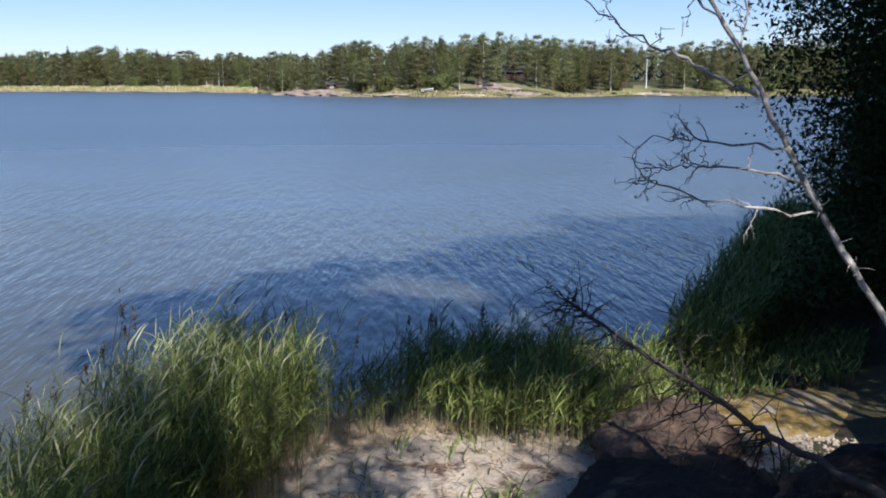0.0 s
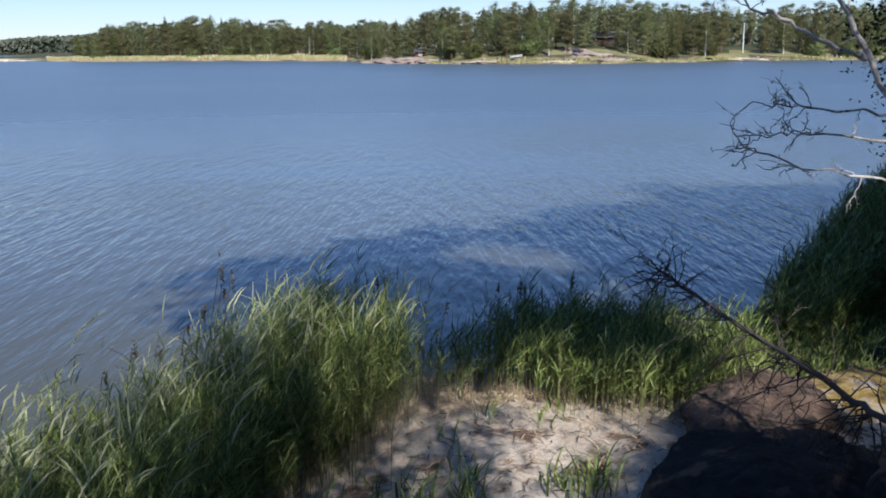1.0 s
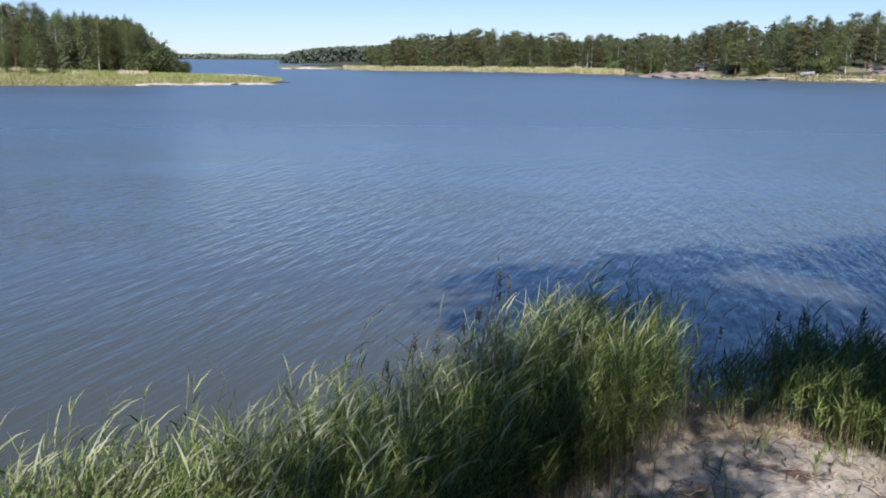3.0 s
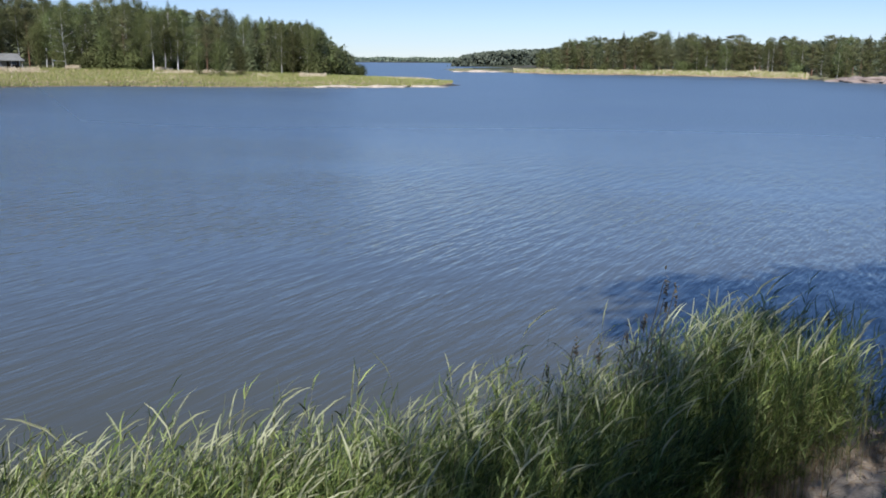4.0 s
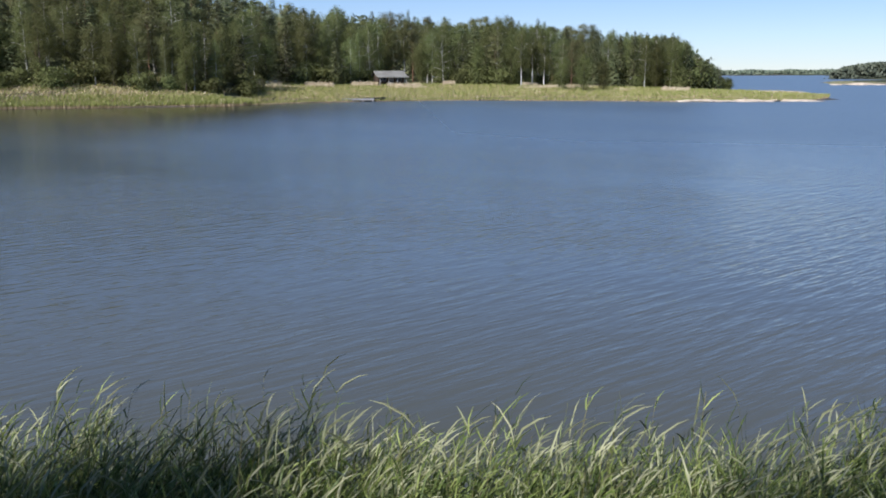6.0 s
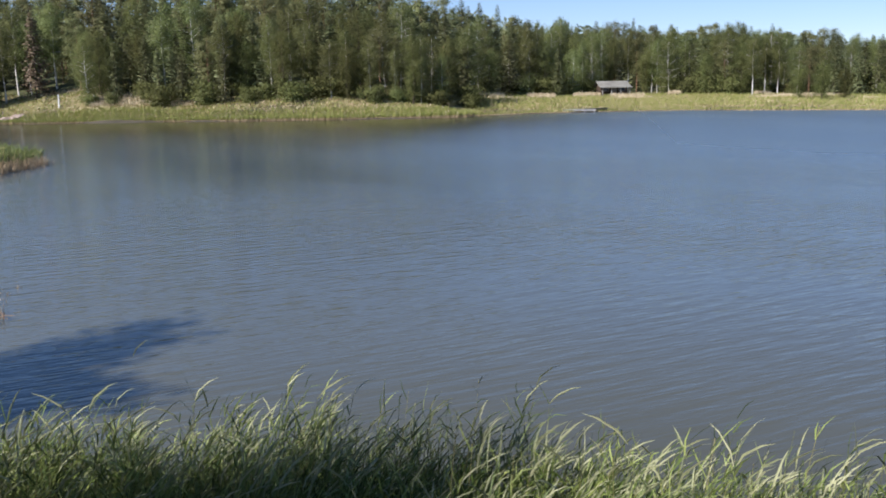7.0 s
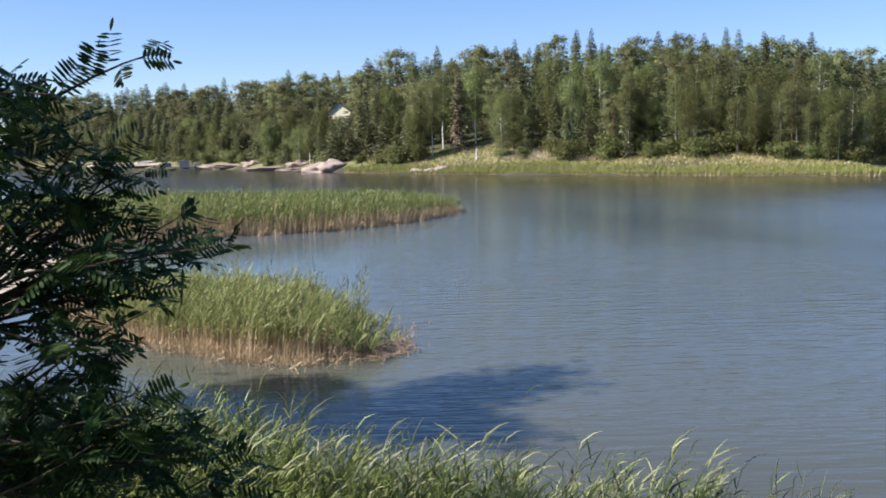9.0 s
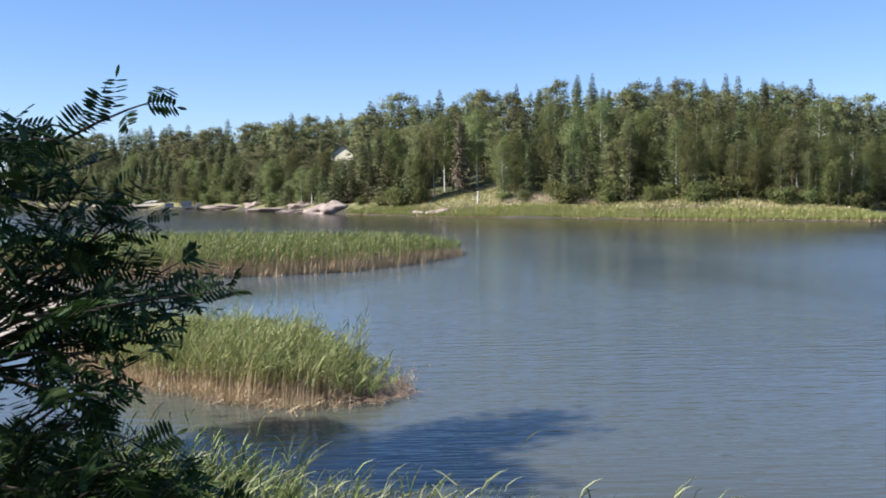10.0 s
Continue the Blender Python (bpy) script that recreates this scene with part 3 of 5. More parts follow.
def broadleaf(seed, h, width, leaf, n_limb, per, leaf_mat, bark, low=0.18, leaf_size=0.32, name="birch_tree", r0=None, drop=0.25):
    r = np.random.default_rng(seed)
    root = new(name)
    p, rad = stem(h * 0.95, r0 or 0.012 * h, r, 0.05)
    paths, centres, ways = [(p, rad)], [], []
    for i in range(n_limb):
        f = low + (0.95 - low) * (i + r.uniform(0, 0.9)) / n_limb
        reach = width * (0.35 + 0.65 * math.sin(math.pi * min(1, (1 - f) / (1 - low) * 0.8 + 0.12))) * r.uniform(0.7, 1.15)
        a = i * 2.4 + r.uniform(-0.5, 0.5)
        b = on_stem(p, h, f * h * 0.93)
        lp, lr = limb(b, (math.cos(a), math.sin(a), r.uniform(0.35, 0.9)), reach, 0.0035 * h * (1.25 - f), r, drop)
        paths.append((lp, lr))
        for _ in range(per):
            q = lp[r.integers(1, 5)]
            c = q + clipped(r, 1)[0] * np.array([0.5, 0.5, 0.38]) * (0.25 * reach + 0.25)
            o = clipped(r, leaf)
            centres.append(c + o * np.array([0.5, 0.5, 0.55]) * (0.45 + 0.12 * width) * (1 if h > 8 else 0.65))
            ways.append(o * 0.45)
    top = p[-1] + r.normal(size=(leaf * 3, 3)) * np.array([0.35, 0.35, 0.5]) * 0.1 * h * 0.6
    centres.append(top)
    ways.append((top - p[-1]) * 0.5)
    v, f = tubes(paths)
    link_mesh("trunk", v, f, bark, root, smooth=True)
    c = np.concatenate(centres)
    v, q = leaf_quads(c, leaf_size, r, 0.2, 1.5, True)
    q, n = outward(v, q, crown_way(c, np.concatenate(ways), width, h), r)
    link_mesh("crown", v, q, leaf_mat, root, normals=n)
    return root


def spruce(seed, h, width, leaf_mat, name="spruce_tree", low=0.06, dens=1.0):
    r = np.random.default_rng(seed)
    root = new(name)
    p, rad = stem(h, 0.011 * h, r, 0.012, top=0.03)
    paths, rp, rw, rs = [(p, rad)], [], [], []
    z = low * h
    while z < h * 0.985:
        f = z / h
        reach = width * ((1 - f) ** 0.95) * r.uniform(0.75, 1.15) + 0.05
        for a in np.arange(0, 2 * np.pi, 2 * np.pi / (7 if f < 0.8 else 5)) + r.uniform(0, 6):
            a += r.uniform(-0.3, 0.3)
            L = reach * r.uniform(0.7, 1.2)
            d = np.array([math.cos(a), math.sin(a), 0.18 + 0.5 * f])
            lp, lr = limb(on_stem(p, h, z), d, L, 0.002 * h, r, 0.42 - 0.3 * f, 4, 0.05)
            if L > 1.5:
                paths.append((lp, lr))
            side = unit(np.cross(d, [0, 0, 1]))
            for t in np.linspace(0.3, 1.0, max(2, int(L / 0.34 * dens))):
                b = np.array([np.interp(t, np.linspace(0, 1, 4), lp[:, k]) for k in range(3)])
                for sgn in (-1, 1):
                    e = unit(d * 0.7 + side * sgn * r.uniform(0.6, 1.0) + np.array([0, 0, r.uniform(-0.6, 0.05)]))
                    ll = min(r.uniform(0.42, 0.72) * (0.6 + 0.5 * (1 - t)), L * 0.6 + 0.07)
                    rp.append([b, b + e * ll * 0.55, b + e * ll - np.array([0, 0, 0.12 * ll])])
                    rw.append([0.12 * min(1, L + 0.12), 0.17 * min(1, L + 0.12), 0.03])
                    rs.append(unit(np.cross(e, r.normal(size=3))))
        z += (h * 0.021 * r.uniform(0.8, 1.25) + 0.06) * (1 if f < 0.75 else 0.55)
    v, f = tubes(paths, 3)
    link_mesh("trunk", v, f, M_BARK, root, smooth=True)
    rp = np.array(rp)
    v, q = ribbons(rp, np.array(rw), np.array(rs))
    c = np.repeat(rp[:, 1, :], 2, axis=0)
    q, n = outward(v, q, unit(c * np.array([1.0, 1.0, 0.0]) / width + np.array([0, 0, 0.45]) + r.normal(size=c.shape) * 0.15), r, 0.25)
    link_mesh("crown", v, q, leaf_mat, root, normals=n)
    return root


def pine(seed, h, width, clear=0.45, n_limb=22, per=5, leaf=18, name="pine_tree", leaf_size=0.3, girth=0.013):
    r = np.random.default_rng(seed)
    root = new(name)
    p, rad = stem(h * 0.96, girth * h, r, 0.04)
    paths, centres, ways = [(p, rad)], [], []
    for i in range(n_limb):
        f = clear + (0.97 - clear) * (i + r.uniform(0, 0.9)) / n_limb
        reach = width * (0.4 + 0.6 * math.sin(math.pi * (0.12 + 0.8 * (1 - f) / (1 - clear)))) * r.uniform(0.6, 1.15)
        a = i * 2.4 + r.uniform(-0.6, 0.6)
        lp, lr = limb(on_stem(p, h, f * h * 0.95), (math.cos(a), math.sin(a), r.uniform(0.05, 0.6)), reach, 0.004 * h * (1.2 - f), r, 0.05, 5, 0.1)
        paths.append((lp, lr))
        for _ in range(per):
            q = lp[r.integers(2, 5)] + r.normal(size=3) * np.array([0.3, 0.3, 0.18]) * (0.3 * reach + 0.2)
            o = r.normal(size=(leaf, 3))
            centres.append(q + o * np.array([0.55, 0.55, 0.3]) * (0.42 + 0.1 * width))
            ways.append(o * 0.4)
    o = r.normal(size=(leaf * 3, 3))
    centres.append(p[-1] + o * np.array([0.5, 0.5, 0.4]) * 0.06 * h)
    ways.append(o * 0.4)
    v, f = tubes(paths)
    link_mesh("trunk", v, f, M_PINE_BARK, root, smooth=True)
    c = np.concatenate(centres)
    v, q = leaf_quads(c, leaf_size, r, 0.5, 1.7, True)
    q, n = outward(v, q, crown_way(c, np.concatenate(ways), width, h), r)
    link_mesh("crown", v, q, L_PINE, root, normals=n)
    return root


def shrub(seed, h, width, leaf_mat, name="willow_bush", leaf=44, n=14, per=5, leaf_size=0.17):
    r = np.random.default_rng(seed)
    root = new(name)
    paths, centres = [], []
    for i in range(n):
        a, e = i * 2.4 + r.uniform(-0.4, 0.4), r.uniform(0.35, 1.5)
        L = h * r.uniform(0.65, 1.0)
        lp, lr = limb((r.normal() * 0.1, r.normal() * 0.1, 0), (math.cos(a) * width / h, math.sin(a) * width / h, e), L, 0.012 * h, r, 0.12)
        paths.append((lp, lr))
        for _ in range(per):
            q = lp[r.integers(1, 5)] + r.normal(size=3) * 0.12 * h
            c = q + r.normal(size=(leaf, 3)) * np.array([0.13, 0.13, 0.1]) * h
            c[:, 2] = np.abs(c[:, 2])
            centres.append(c)
    v, f = tubes(paths, 4)
    link_mesh("stems", v, f, M_BARK, root, smooth=True)
    c = np.concatenate(centres)
    v, q = leaf_quads(c, leaf_size, r, 0.2)
    q, n = outward(v, q, crown_way(c, r.normal(size=c.shape) * 0.3, width, h), r)
    link_mesh("crown", v, q, leaf_mat, root, normals=n)
    return root


# fuller models for the trees in front, plainer ones for those behind and far off
BIRCHES = [broadleaf(11, 10, 2.1, 84, 28, 5, L_BIRCH, M_BIRCH, 0.2, 0.13), broadleaf(12, 10, 1.8, 84, 28, 5, L_BIRCH, M_BIRCH, 0.36, 0.13, r0=0.125),
           broadleaf(13, 10, 2.4, 84, 28, 5, L_BIRCH, M_BIRCH, 0.12, 0.13)]
ALDERS = [broadleaf(21, 10, 2.5, 84, 28, 5, L_ALDER, M_BARK, 0.06, 0.135, "alder_tree"), broadleaf(22, 10, 2.2, 84, 28, 5, L_ALDER, M_BARK, 0.1, 0.135, "alder_tree")]
PINES = [pine(31, 10, 2.2, 0.2, 25, 5, 80, leaf_size=0.13), pine(32, 10, 1.9, 0.38, 24, 5, 80, leaf_size=0.13), pine(33, 10, 2.4, 0.28, 25, 5, 80, leaf_size=0.13)]
SPRUCES = [spruce(41, 10, 2.0, L_SPRUCE, dens=0.8), spruce(42, 10, 1.6, L_SPRUCE, dens=0.8), spruce(43, 10, 2.3, L_SPRUCE, dens=0.8)]
REAR = {"birch": [broadleaf(14, 10, 2.3, 48, 20, 5, L_BIRCH, M_BIRCH, 0.12, 0.195), broadleaf(15, 10, 2.0, 48, 20, 5, L_BIRCH, M_BIRCH, 0.18, 0.195)],
        "alder": [broadleaf(24, 10, 2.5, 48, 20, 5, L_ALDER, M_BARK, 0.06, 0.195, "alder_tree")],
        "pine": [pine(34, 10, 2.1, 0.16, 20, 5, 50, leaf_size=0.195), pine(35, 10, 1.9, 0.28, 20, 5, 50, leaf_size=0.195)],
        "spruce": [spruce(45, 10, 2.0, L_SPRUCE, dens=0.5), spruce(46, 10, 1.6, L_SPRUCE, dens=0.5)]}
DEAD_SPRUCE = spruce(44, 10, 1.5, L_BROWN, "withered_spruce_tree", 0.1, 0.8)
BUSHES = [shrub(51, 3, 1.6, L_BIRCH), shrub(52, 3, 1.9, L_ALDER)]
for group, label in ((BIRCHES + REAR["birch"], "white-barked birch with light green summer leaves"), (ALDERS + REAR["alder"], "dark green alder on the wooded shore"),
                     (PINES + REAR["pine"], "reddish-barked pine with a rounded grey-green crown"), (SPRUCES + REAR["spruce"], "dark green spruce with drooping branches"),
                     ([DEAD_SPRUCE], "withered spruce with brown needles"), (BUSHES, "low green bush at the edge of the wood")):
    for ob in group:
        tagged(ob, label, "bush" if group is BUSHES else "tree", "trees on the far shores")
USED = set()


def plant(ob, x, y, h, base=10.0, turn=None, wide=1.0, sink=0.08):
    """One of the model trees, or a copy of it, h metres high."""
    s = h / base
    m = Matrix.LocRotScale((x, y, ground_z(x, y) - sink), Euler((0, 0, rng.uniform(0, 6.28) if turn is None else turn)), (s * wide, s * wide, s))
    if ob.name not in USED:
        USED.add(ob.name)
        ob.matrix_basis = m
        return ob
    c = copy_thing(ob, Matrix())
    c.matrix_basis = m
    return c


SKY_AZ = [-75, -60, -52, -46, -42, -36, -31.3, -30.9, -27, -22, -19.5, -15, -12.5, -11.2]
SKY_EL = [2.4, 2.2, 2.0, 2.15, 2.6, 2.4, 2.15, 1.55, 1.48, 1.5, 1.85, 1.65, 1.25, 0.66]
SKY_AZ2 = [-0.3, 1.2, 2.0, 3.0, 6, 9.5, 12.5, 16, 20, 25, 30, 34, 38, 44, 49, 54, 58, 61, 67, 73, 80]
SKY_EL2 = [0.3, 0.8, 1.8, 2.5, 2.5, 3.1, 3.4, 3.5, 3.85, 4.5, 5.4, 6.4, 6.6, 6.9, 6.6, 6.2, 5.9, 5.1, 4.5, 3.8, 3.6]


def wood(az0, az1, rows, sky_az, sky_el, pick, gap, shore_of):
    """Rows of trees behind one another, no higher than the wood's skyline."""
    for row, (inland, cap) in enumerate(rows):
        az = az0 + rng.uniform(0, 0.8)
        while az < az1:
            d = shore_of(az) + inland + rng.uniform(-2.5, 2.5)
            x, y = polar(az, d)
            g = ground_z(x, y)
            ob = pick(az, row)
            limit = 3.3 + d * math.tan(radians(np.interp(az, sky_az, sky_el) * (rng.uniform(0.87, 1.07) if az > 0 else rng.uniform(0.7, 1.12)))) - g
            h = min(limit, cap * rng.uniform(0.8, 1.15))
            if az > 0 and "spruce" not in ob.name and row > 2:
                h *= 0.975
            if 60.2 < az < 61.8 and inland < 48:
                h = min(h, 3.3 + d * math.tan(radians(2.2)) - g)
            if 51.8 < az < 56.3 and inland < 16 or 18.4 < az < 20.8 and inland < 30 or -51.2 < az < -49.2 and inland < 24 or -42.7 < az < -41.8 and inland < 22 or -31.7 < az < -30 and inland < 9:
                ob = None
            if h > 2.2 and g > 0.15 and ob:
                plant(ob, x, y, h, 10.0 if ob not in BUSHES else 3.0, wide=rng.uniform(0.8, 1.15) * (1.3 if az > 56 else 1.0 if az > 0 else 1.1) * (1.0 + 0.06 * max(0, 9 - h)) * (1.1 if "spruce" in ob.name else 1.0))
            az += math.degrees(gap / d) * rng.uniform(0.55, 1.45) * (1 + 0.09 * row)


def left_shore(az):
    return float(np.interp(az, [-5.9, -4.6, -3, 2.8, 10, 16, 22.5, 27.8, 29.5, 36.3, 42.7, 47.3, 54.3, 57, 61.3, 65.4, 70.7, 74.5, 80],
                           [135, 126, 123, 120, 123, 127, 123, 116, 110, 110, 112, 118, 123, 130, 142, 166, 205, 238, 270]))


def right_shore(az):
    return float(np.interp(az, [-75, -60, -52.7, -46.4, -43, -36.4, -33, -29.5, -27.4, -26, -23, -17, -12, -9.5],
                           [230, 196, 186, 174, 167, 168, 173, 184, 202, 222, 236, 256, 268, 292]))


def pick_left(az, row):
    u = rng.random()
    if az > 56 and u < 0.75:
        u = rng.uniform(0.4, 1.0)
    front = row < 3
    if row > 2 and rng.random() < 0.7:
        u = rng.uniform(0.66, 1.0)
    if u < (0.46 if front else 0.3):
        return (BIRCHES if front else REAR["birch"])[rng.integers(3 if front else 2)]
    if u < (0.68 if front else 0.4):
        return (ALDERS if front else REAR["alder"])[rng.integers(2 if front else 1)]
    if u < 0.74:
        return (PINES if front else REAR["pine"])[rng.integers(3 if front else 2)]
    return (SPRUCES if front else REAR["spruce"])[rng.integers(3 if front else 2)]


def pick_right(az, row):
    u = rng.random()
    if u < 0.16:
        return REAR["birch"][rng.integers(2)]
    if u < 0.34:
        return REAR["alder"][0]
    if u < 0.82:
        return REAR["pine"][rng.integers(2)]
    return REAR["spruce"][rng.integers(2)]


wood(28.5, 80, [(8, 7.5), (12, 9.2), (18, 11), (26, 13), (37, 15.5), (50, 18.5), (66, 21)], SKY_AZ2, SKY_EL2, pick_left, 2.3, left_shore)
wood(0.2, 28.5, [(24, 8), (31, 10), (41, 12), (54, 13), (70, 15)], SKY_AZ2, SKY_EL2, pick_left, 2.2, left_shore)
wood(-66, -28, [(7, 6.5), (13, 9), (22, 11.5), (36, 13)], SKY_AZ, SKY_EL, pick_right, 2.4, right_shore)
wood(-28, -11.0, [(14, 8), (20, 10), (29, 12), (40, 13)], SKY_AZ, SKY_EL, pick_right, 2.3, right_shore)

# single trees and bushes of the far shores
plant(DEAD_SPRUCE, *polar(53.9, 137), 12.5, turn=0.4)
for az, d, h in [(55.5, 138, 10.5), (56.3, 139, 10.5), (31.7, 116, 8.5), (43.5, 121, 10.0), (12.0, 143, 9.0)]:
    plant(BIRCHES[1], *polar(az, d), h, wide=0.85)
for az, inland, h, wide in [(8.2, 10, 5.4, 1.25), (9.4, 12, 4.6, 1.3), (7.0, 12, 4.4, 1.3)]:
    plant(ALDERS[rng.integers(2)], *polar(az, left_shore(az) + inland), h, wide=wide)
for az, inland, h in [(4.6, 22, 8.2), (3.9, 24, 8.0), (3.1, 24, 7.6), (2.4, 26, 7.4), (5.4, 26, 8.0)]:
    plant(BIRCHES[rng.integers(3)], *polar(az, left_shore(az) + inland), h)
for az, inland, h in [(1.7, 30, 4.4), (1.2, 36, 3.6), (0.8, 42, 3.2), (0.3, 48, 2.6), (-0.1, 54, 2.2), (2.1, 26, 4.6)]:
    plant(BUSHES[rng.integers(2)], *polar(az, left_shore(max(az, -3)) + inland), h, 3.0)
for az in np.arange(29, 79, 1.5):
    if not 51.5 < az < 56.5:
        a = az + rng.uniform(-0.6, 0.6)
        plant(BUSHES[1 if rng.random() < 0.75 else 0], *polar(a, left_shore(a) + rng.uniform(4.5, 8)), rng.uniform(1.6, 3.2), 3.0)
for az in np.arange(1.5, 28, 0.9):
    a = az + rng.uniform(-0.4, 0.4)
    if not 17.8 < a < 21.2:
        plant(BUSHES[1 if rng.random() < 0.6 else 0], *polar(a, left_shore(a) + rng.uniform(22, 27)), rng.uniform(1.8, 3.6), 3.0)
for az in np.arange(-62, -12, 1.7):
    a = az + rng.uniform(-0.6, 0.6)
    if not (-32 < a < -29 or -52.0 < a < -48.8 or -43.5 < a < -39.5):
        plant(BUSHES[rng.integers(2)], *polar(a, right_shore(a) + rng.uniform(4, 9)), rng.uniform(1.8, 3.6), 3.0)


def far_wood(name, az0, az1, dist_of, el_of, n, size, label, fall=1.6):
    """A wood too far off to tell its trees apart: uneven crowns made of leaf clumps."""
    r = np.random.default_rng(int(abs(az0) * 100 + n))
    pts = []
    for _ in range(n):
        az = r.uniform(az0, az1)
        d = dist_of(az) * r.uniform(1.0, 1.09)
        x, y = polar(az, d)
        top = 3.3 + d * math.tan(radians(el_of(az))) * r.uniform(0.7, 1.04)
        k = 40
        zz = top * (1 - r.random(k) ** fall * 0.98)
        w = size * (1.5 - zz / max(top, 0.1))
        pts.append(np.stack([x + r.normal(size=k) * w, y + r.normal(size=k) * w, np.maximum(zz, 0.3)], axis=1))
    c = np.concatenate(pts)
    v, q = leaf_quads(c, size, r, 0.2, 1.5)
    q, n = outward(v, q, unit(unit(-c) * 0.7 + np.array([0, 0, 0.6])), r, 0.4)
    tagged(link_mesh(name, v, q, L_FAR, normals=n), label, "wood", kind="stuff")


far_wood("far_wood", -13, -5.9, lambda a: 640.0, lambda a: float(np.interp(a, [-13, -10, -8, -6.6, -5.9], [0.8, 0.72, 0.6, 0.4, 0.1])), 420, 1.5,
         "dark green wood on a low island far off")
far_wood("far_coast_wood", -9, 12, lambda a: 2450.0, lambda a: 0.2 + 0.03 * math.sin(a * 3), 700, 5.5, "wooded coast on the horizon, haze put into its blue-green leaves")


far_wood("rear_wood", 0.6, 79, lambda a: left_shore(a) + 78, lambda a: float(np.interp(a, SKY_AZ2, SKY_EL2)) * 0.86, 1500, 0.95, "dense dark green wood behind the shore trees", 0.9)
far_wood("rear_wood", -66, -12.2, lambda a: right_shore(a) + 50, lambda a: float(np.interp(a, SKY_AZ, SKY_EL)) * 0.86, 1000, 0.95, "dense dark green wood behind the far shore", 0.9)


# ---- reeds ----
def scatter(poly, n, r):
    xs, ys = [p[0] for p in poly], [p[1] for p in poly]
    out = np.zeros((0, 2))
    while len(out) < n:
        c = np.stack([r.uniform(min(xs), max(xs), n * 2), r.uniform(min(ys), max(ys), n * 2)], axis=1)
        out = np.concatenate([out, c[inside_distance(c[:, 0], c[:, 1], poly) > 0]])
    return out[:n]


def reed_bed(name, poly, n, height, label, seed, leaves=8, leaf_len=0.17, leaf_w=0.0135, stem_w=0.0075, seg=4, start=0.25, straw=0.5, lean=0.05,
             tall=None, wind=(0.95, 0.05), floor=-0.12, ragged=0.0, slump=0.5, straw_h=0.5, edge=None, stem_mat=1, leaf_mat=L_REED, plume=0.0, dry=L_OLD, droop=0.22, bare=0.05, thin=None):
    r = np.random.default_rng(seed)
    b = scatter(poly, n, r)
    if thin:
        b = b[r.random(n) < thin(b[:, 0], b[:, 1])]
        n = len(b)
    b = b + r.normal(size=b.shape) * ragged * r.random((n, 1)) ** 2
    z = np.maximum(land(b[:, 0], b[:, 1])[0], floor)
    h = height * r.normal(1.0, 0.17, n).clip(0.5, 1.5)
    if tall:
        h = h * tall(b[:, 0], b[:, 1])
    if edge:
        h = h * np.interp(inside_distance(b[:, 0], b[:, 1], poly), [-0.3, 0, edge * 0.4, edge], [0.5, 0.62, 0.85, 1.0])
    base = np.column_stack([b, z])
    wd = unit(np.array([*wind, 0.0])[None, :] + r.normal(size=(n, 3)) * np.array([0.45, 0.45, 0]))
    ln = (lean * r.uniform(0.3, 1.5, n) * h)[:, None] * wd

    def at(i, t):
        p = base[i] + ln[i] * (t ** 2)[:, None]
        p[:, 2] += h[i] * t * (1 - 0.08 * t)
        return p

    k = 4
    sp = np.stack([at(np.arange(n), np.full(n, t)) for t in np.linspace(0, 0.97, k)], axis=1)
    sw = np.tile(np.linspace(1, 0.45, k), (n, 1)) * stem_w * r.uniform(0.7, 1.3, n)[:, None]
    a = r.uniform(0, 2 * np.pi, n)
    v, q = ribbons(sp, sw, np.stack([np.cos(a), np.sin(a), 0 * a], axis=1))
    vs, qs, idx, off = [v], [q], [np.full(len(q), stem_mat)], len(v)
    inner = inside_distance(b[:, 0], b[:, 1], poly) > (edge or 0) * bare - ragged * 0.6
    for j in range(leaves):
        t0 = start + (0.97 - start) * (j + r.random(n)) / leaves
        p0 = at(np.arange(n), t0)
        ang = a + j * np.pi + r.normal(size=n) * 0.7
        d = unit(np.stack([np.cos(ang), np.sin(ang), 0 * ang], axis=1) * 0.7 + wd * 0.4 * (0.2 + t0)[:, None]) * 0.62
        up = (r.uniform(0.6, 1.35, n) * (0.6 + 0.5 * t0))[:, None] * np.array([0, 0, 1.0])
        L = (leaf_len * r.uniform(0.6, 1.25, n) * (1.15 - 0.5 * np.abs(t0 - 0.7)))[:, None]
        bend = r.uniform(0.0, 0.6, n)[:, None]
        ts = np.linspace(0, 1, seg)
        path = np.stack([p0 + (d * t + up * t - np.array([0, 0, 1.0]) * bend * t ** 2.2 + wd * droop * t ** 2) * L for t in ts], axis=1)
        prof = np.array([0.6, 1.0, 0.8, 0.06]) if seg == 4 else np.interp(ts, [0, 0.4, 1], [0.7, 1.0, 0.06])
        side = unit(np.cross(d + up * 0.5, np.array([0, 0, 1.0]) + r.normal(size=(n, 3)) * 0.55))
        v, q = ribbons(path, np.tile(prof, (n, 1)) * leaf_w * r.uniform(0.7, 1.3, n)[:, None], side)
        keep = np.repeat(inner, seg - 1)
        q = q[keep]
        vs.append(v)
        qs.append(q + off)
        idx.append(np.full(len(q), 0))
        off += len(v)
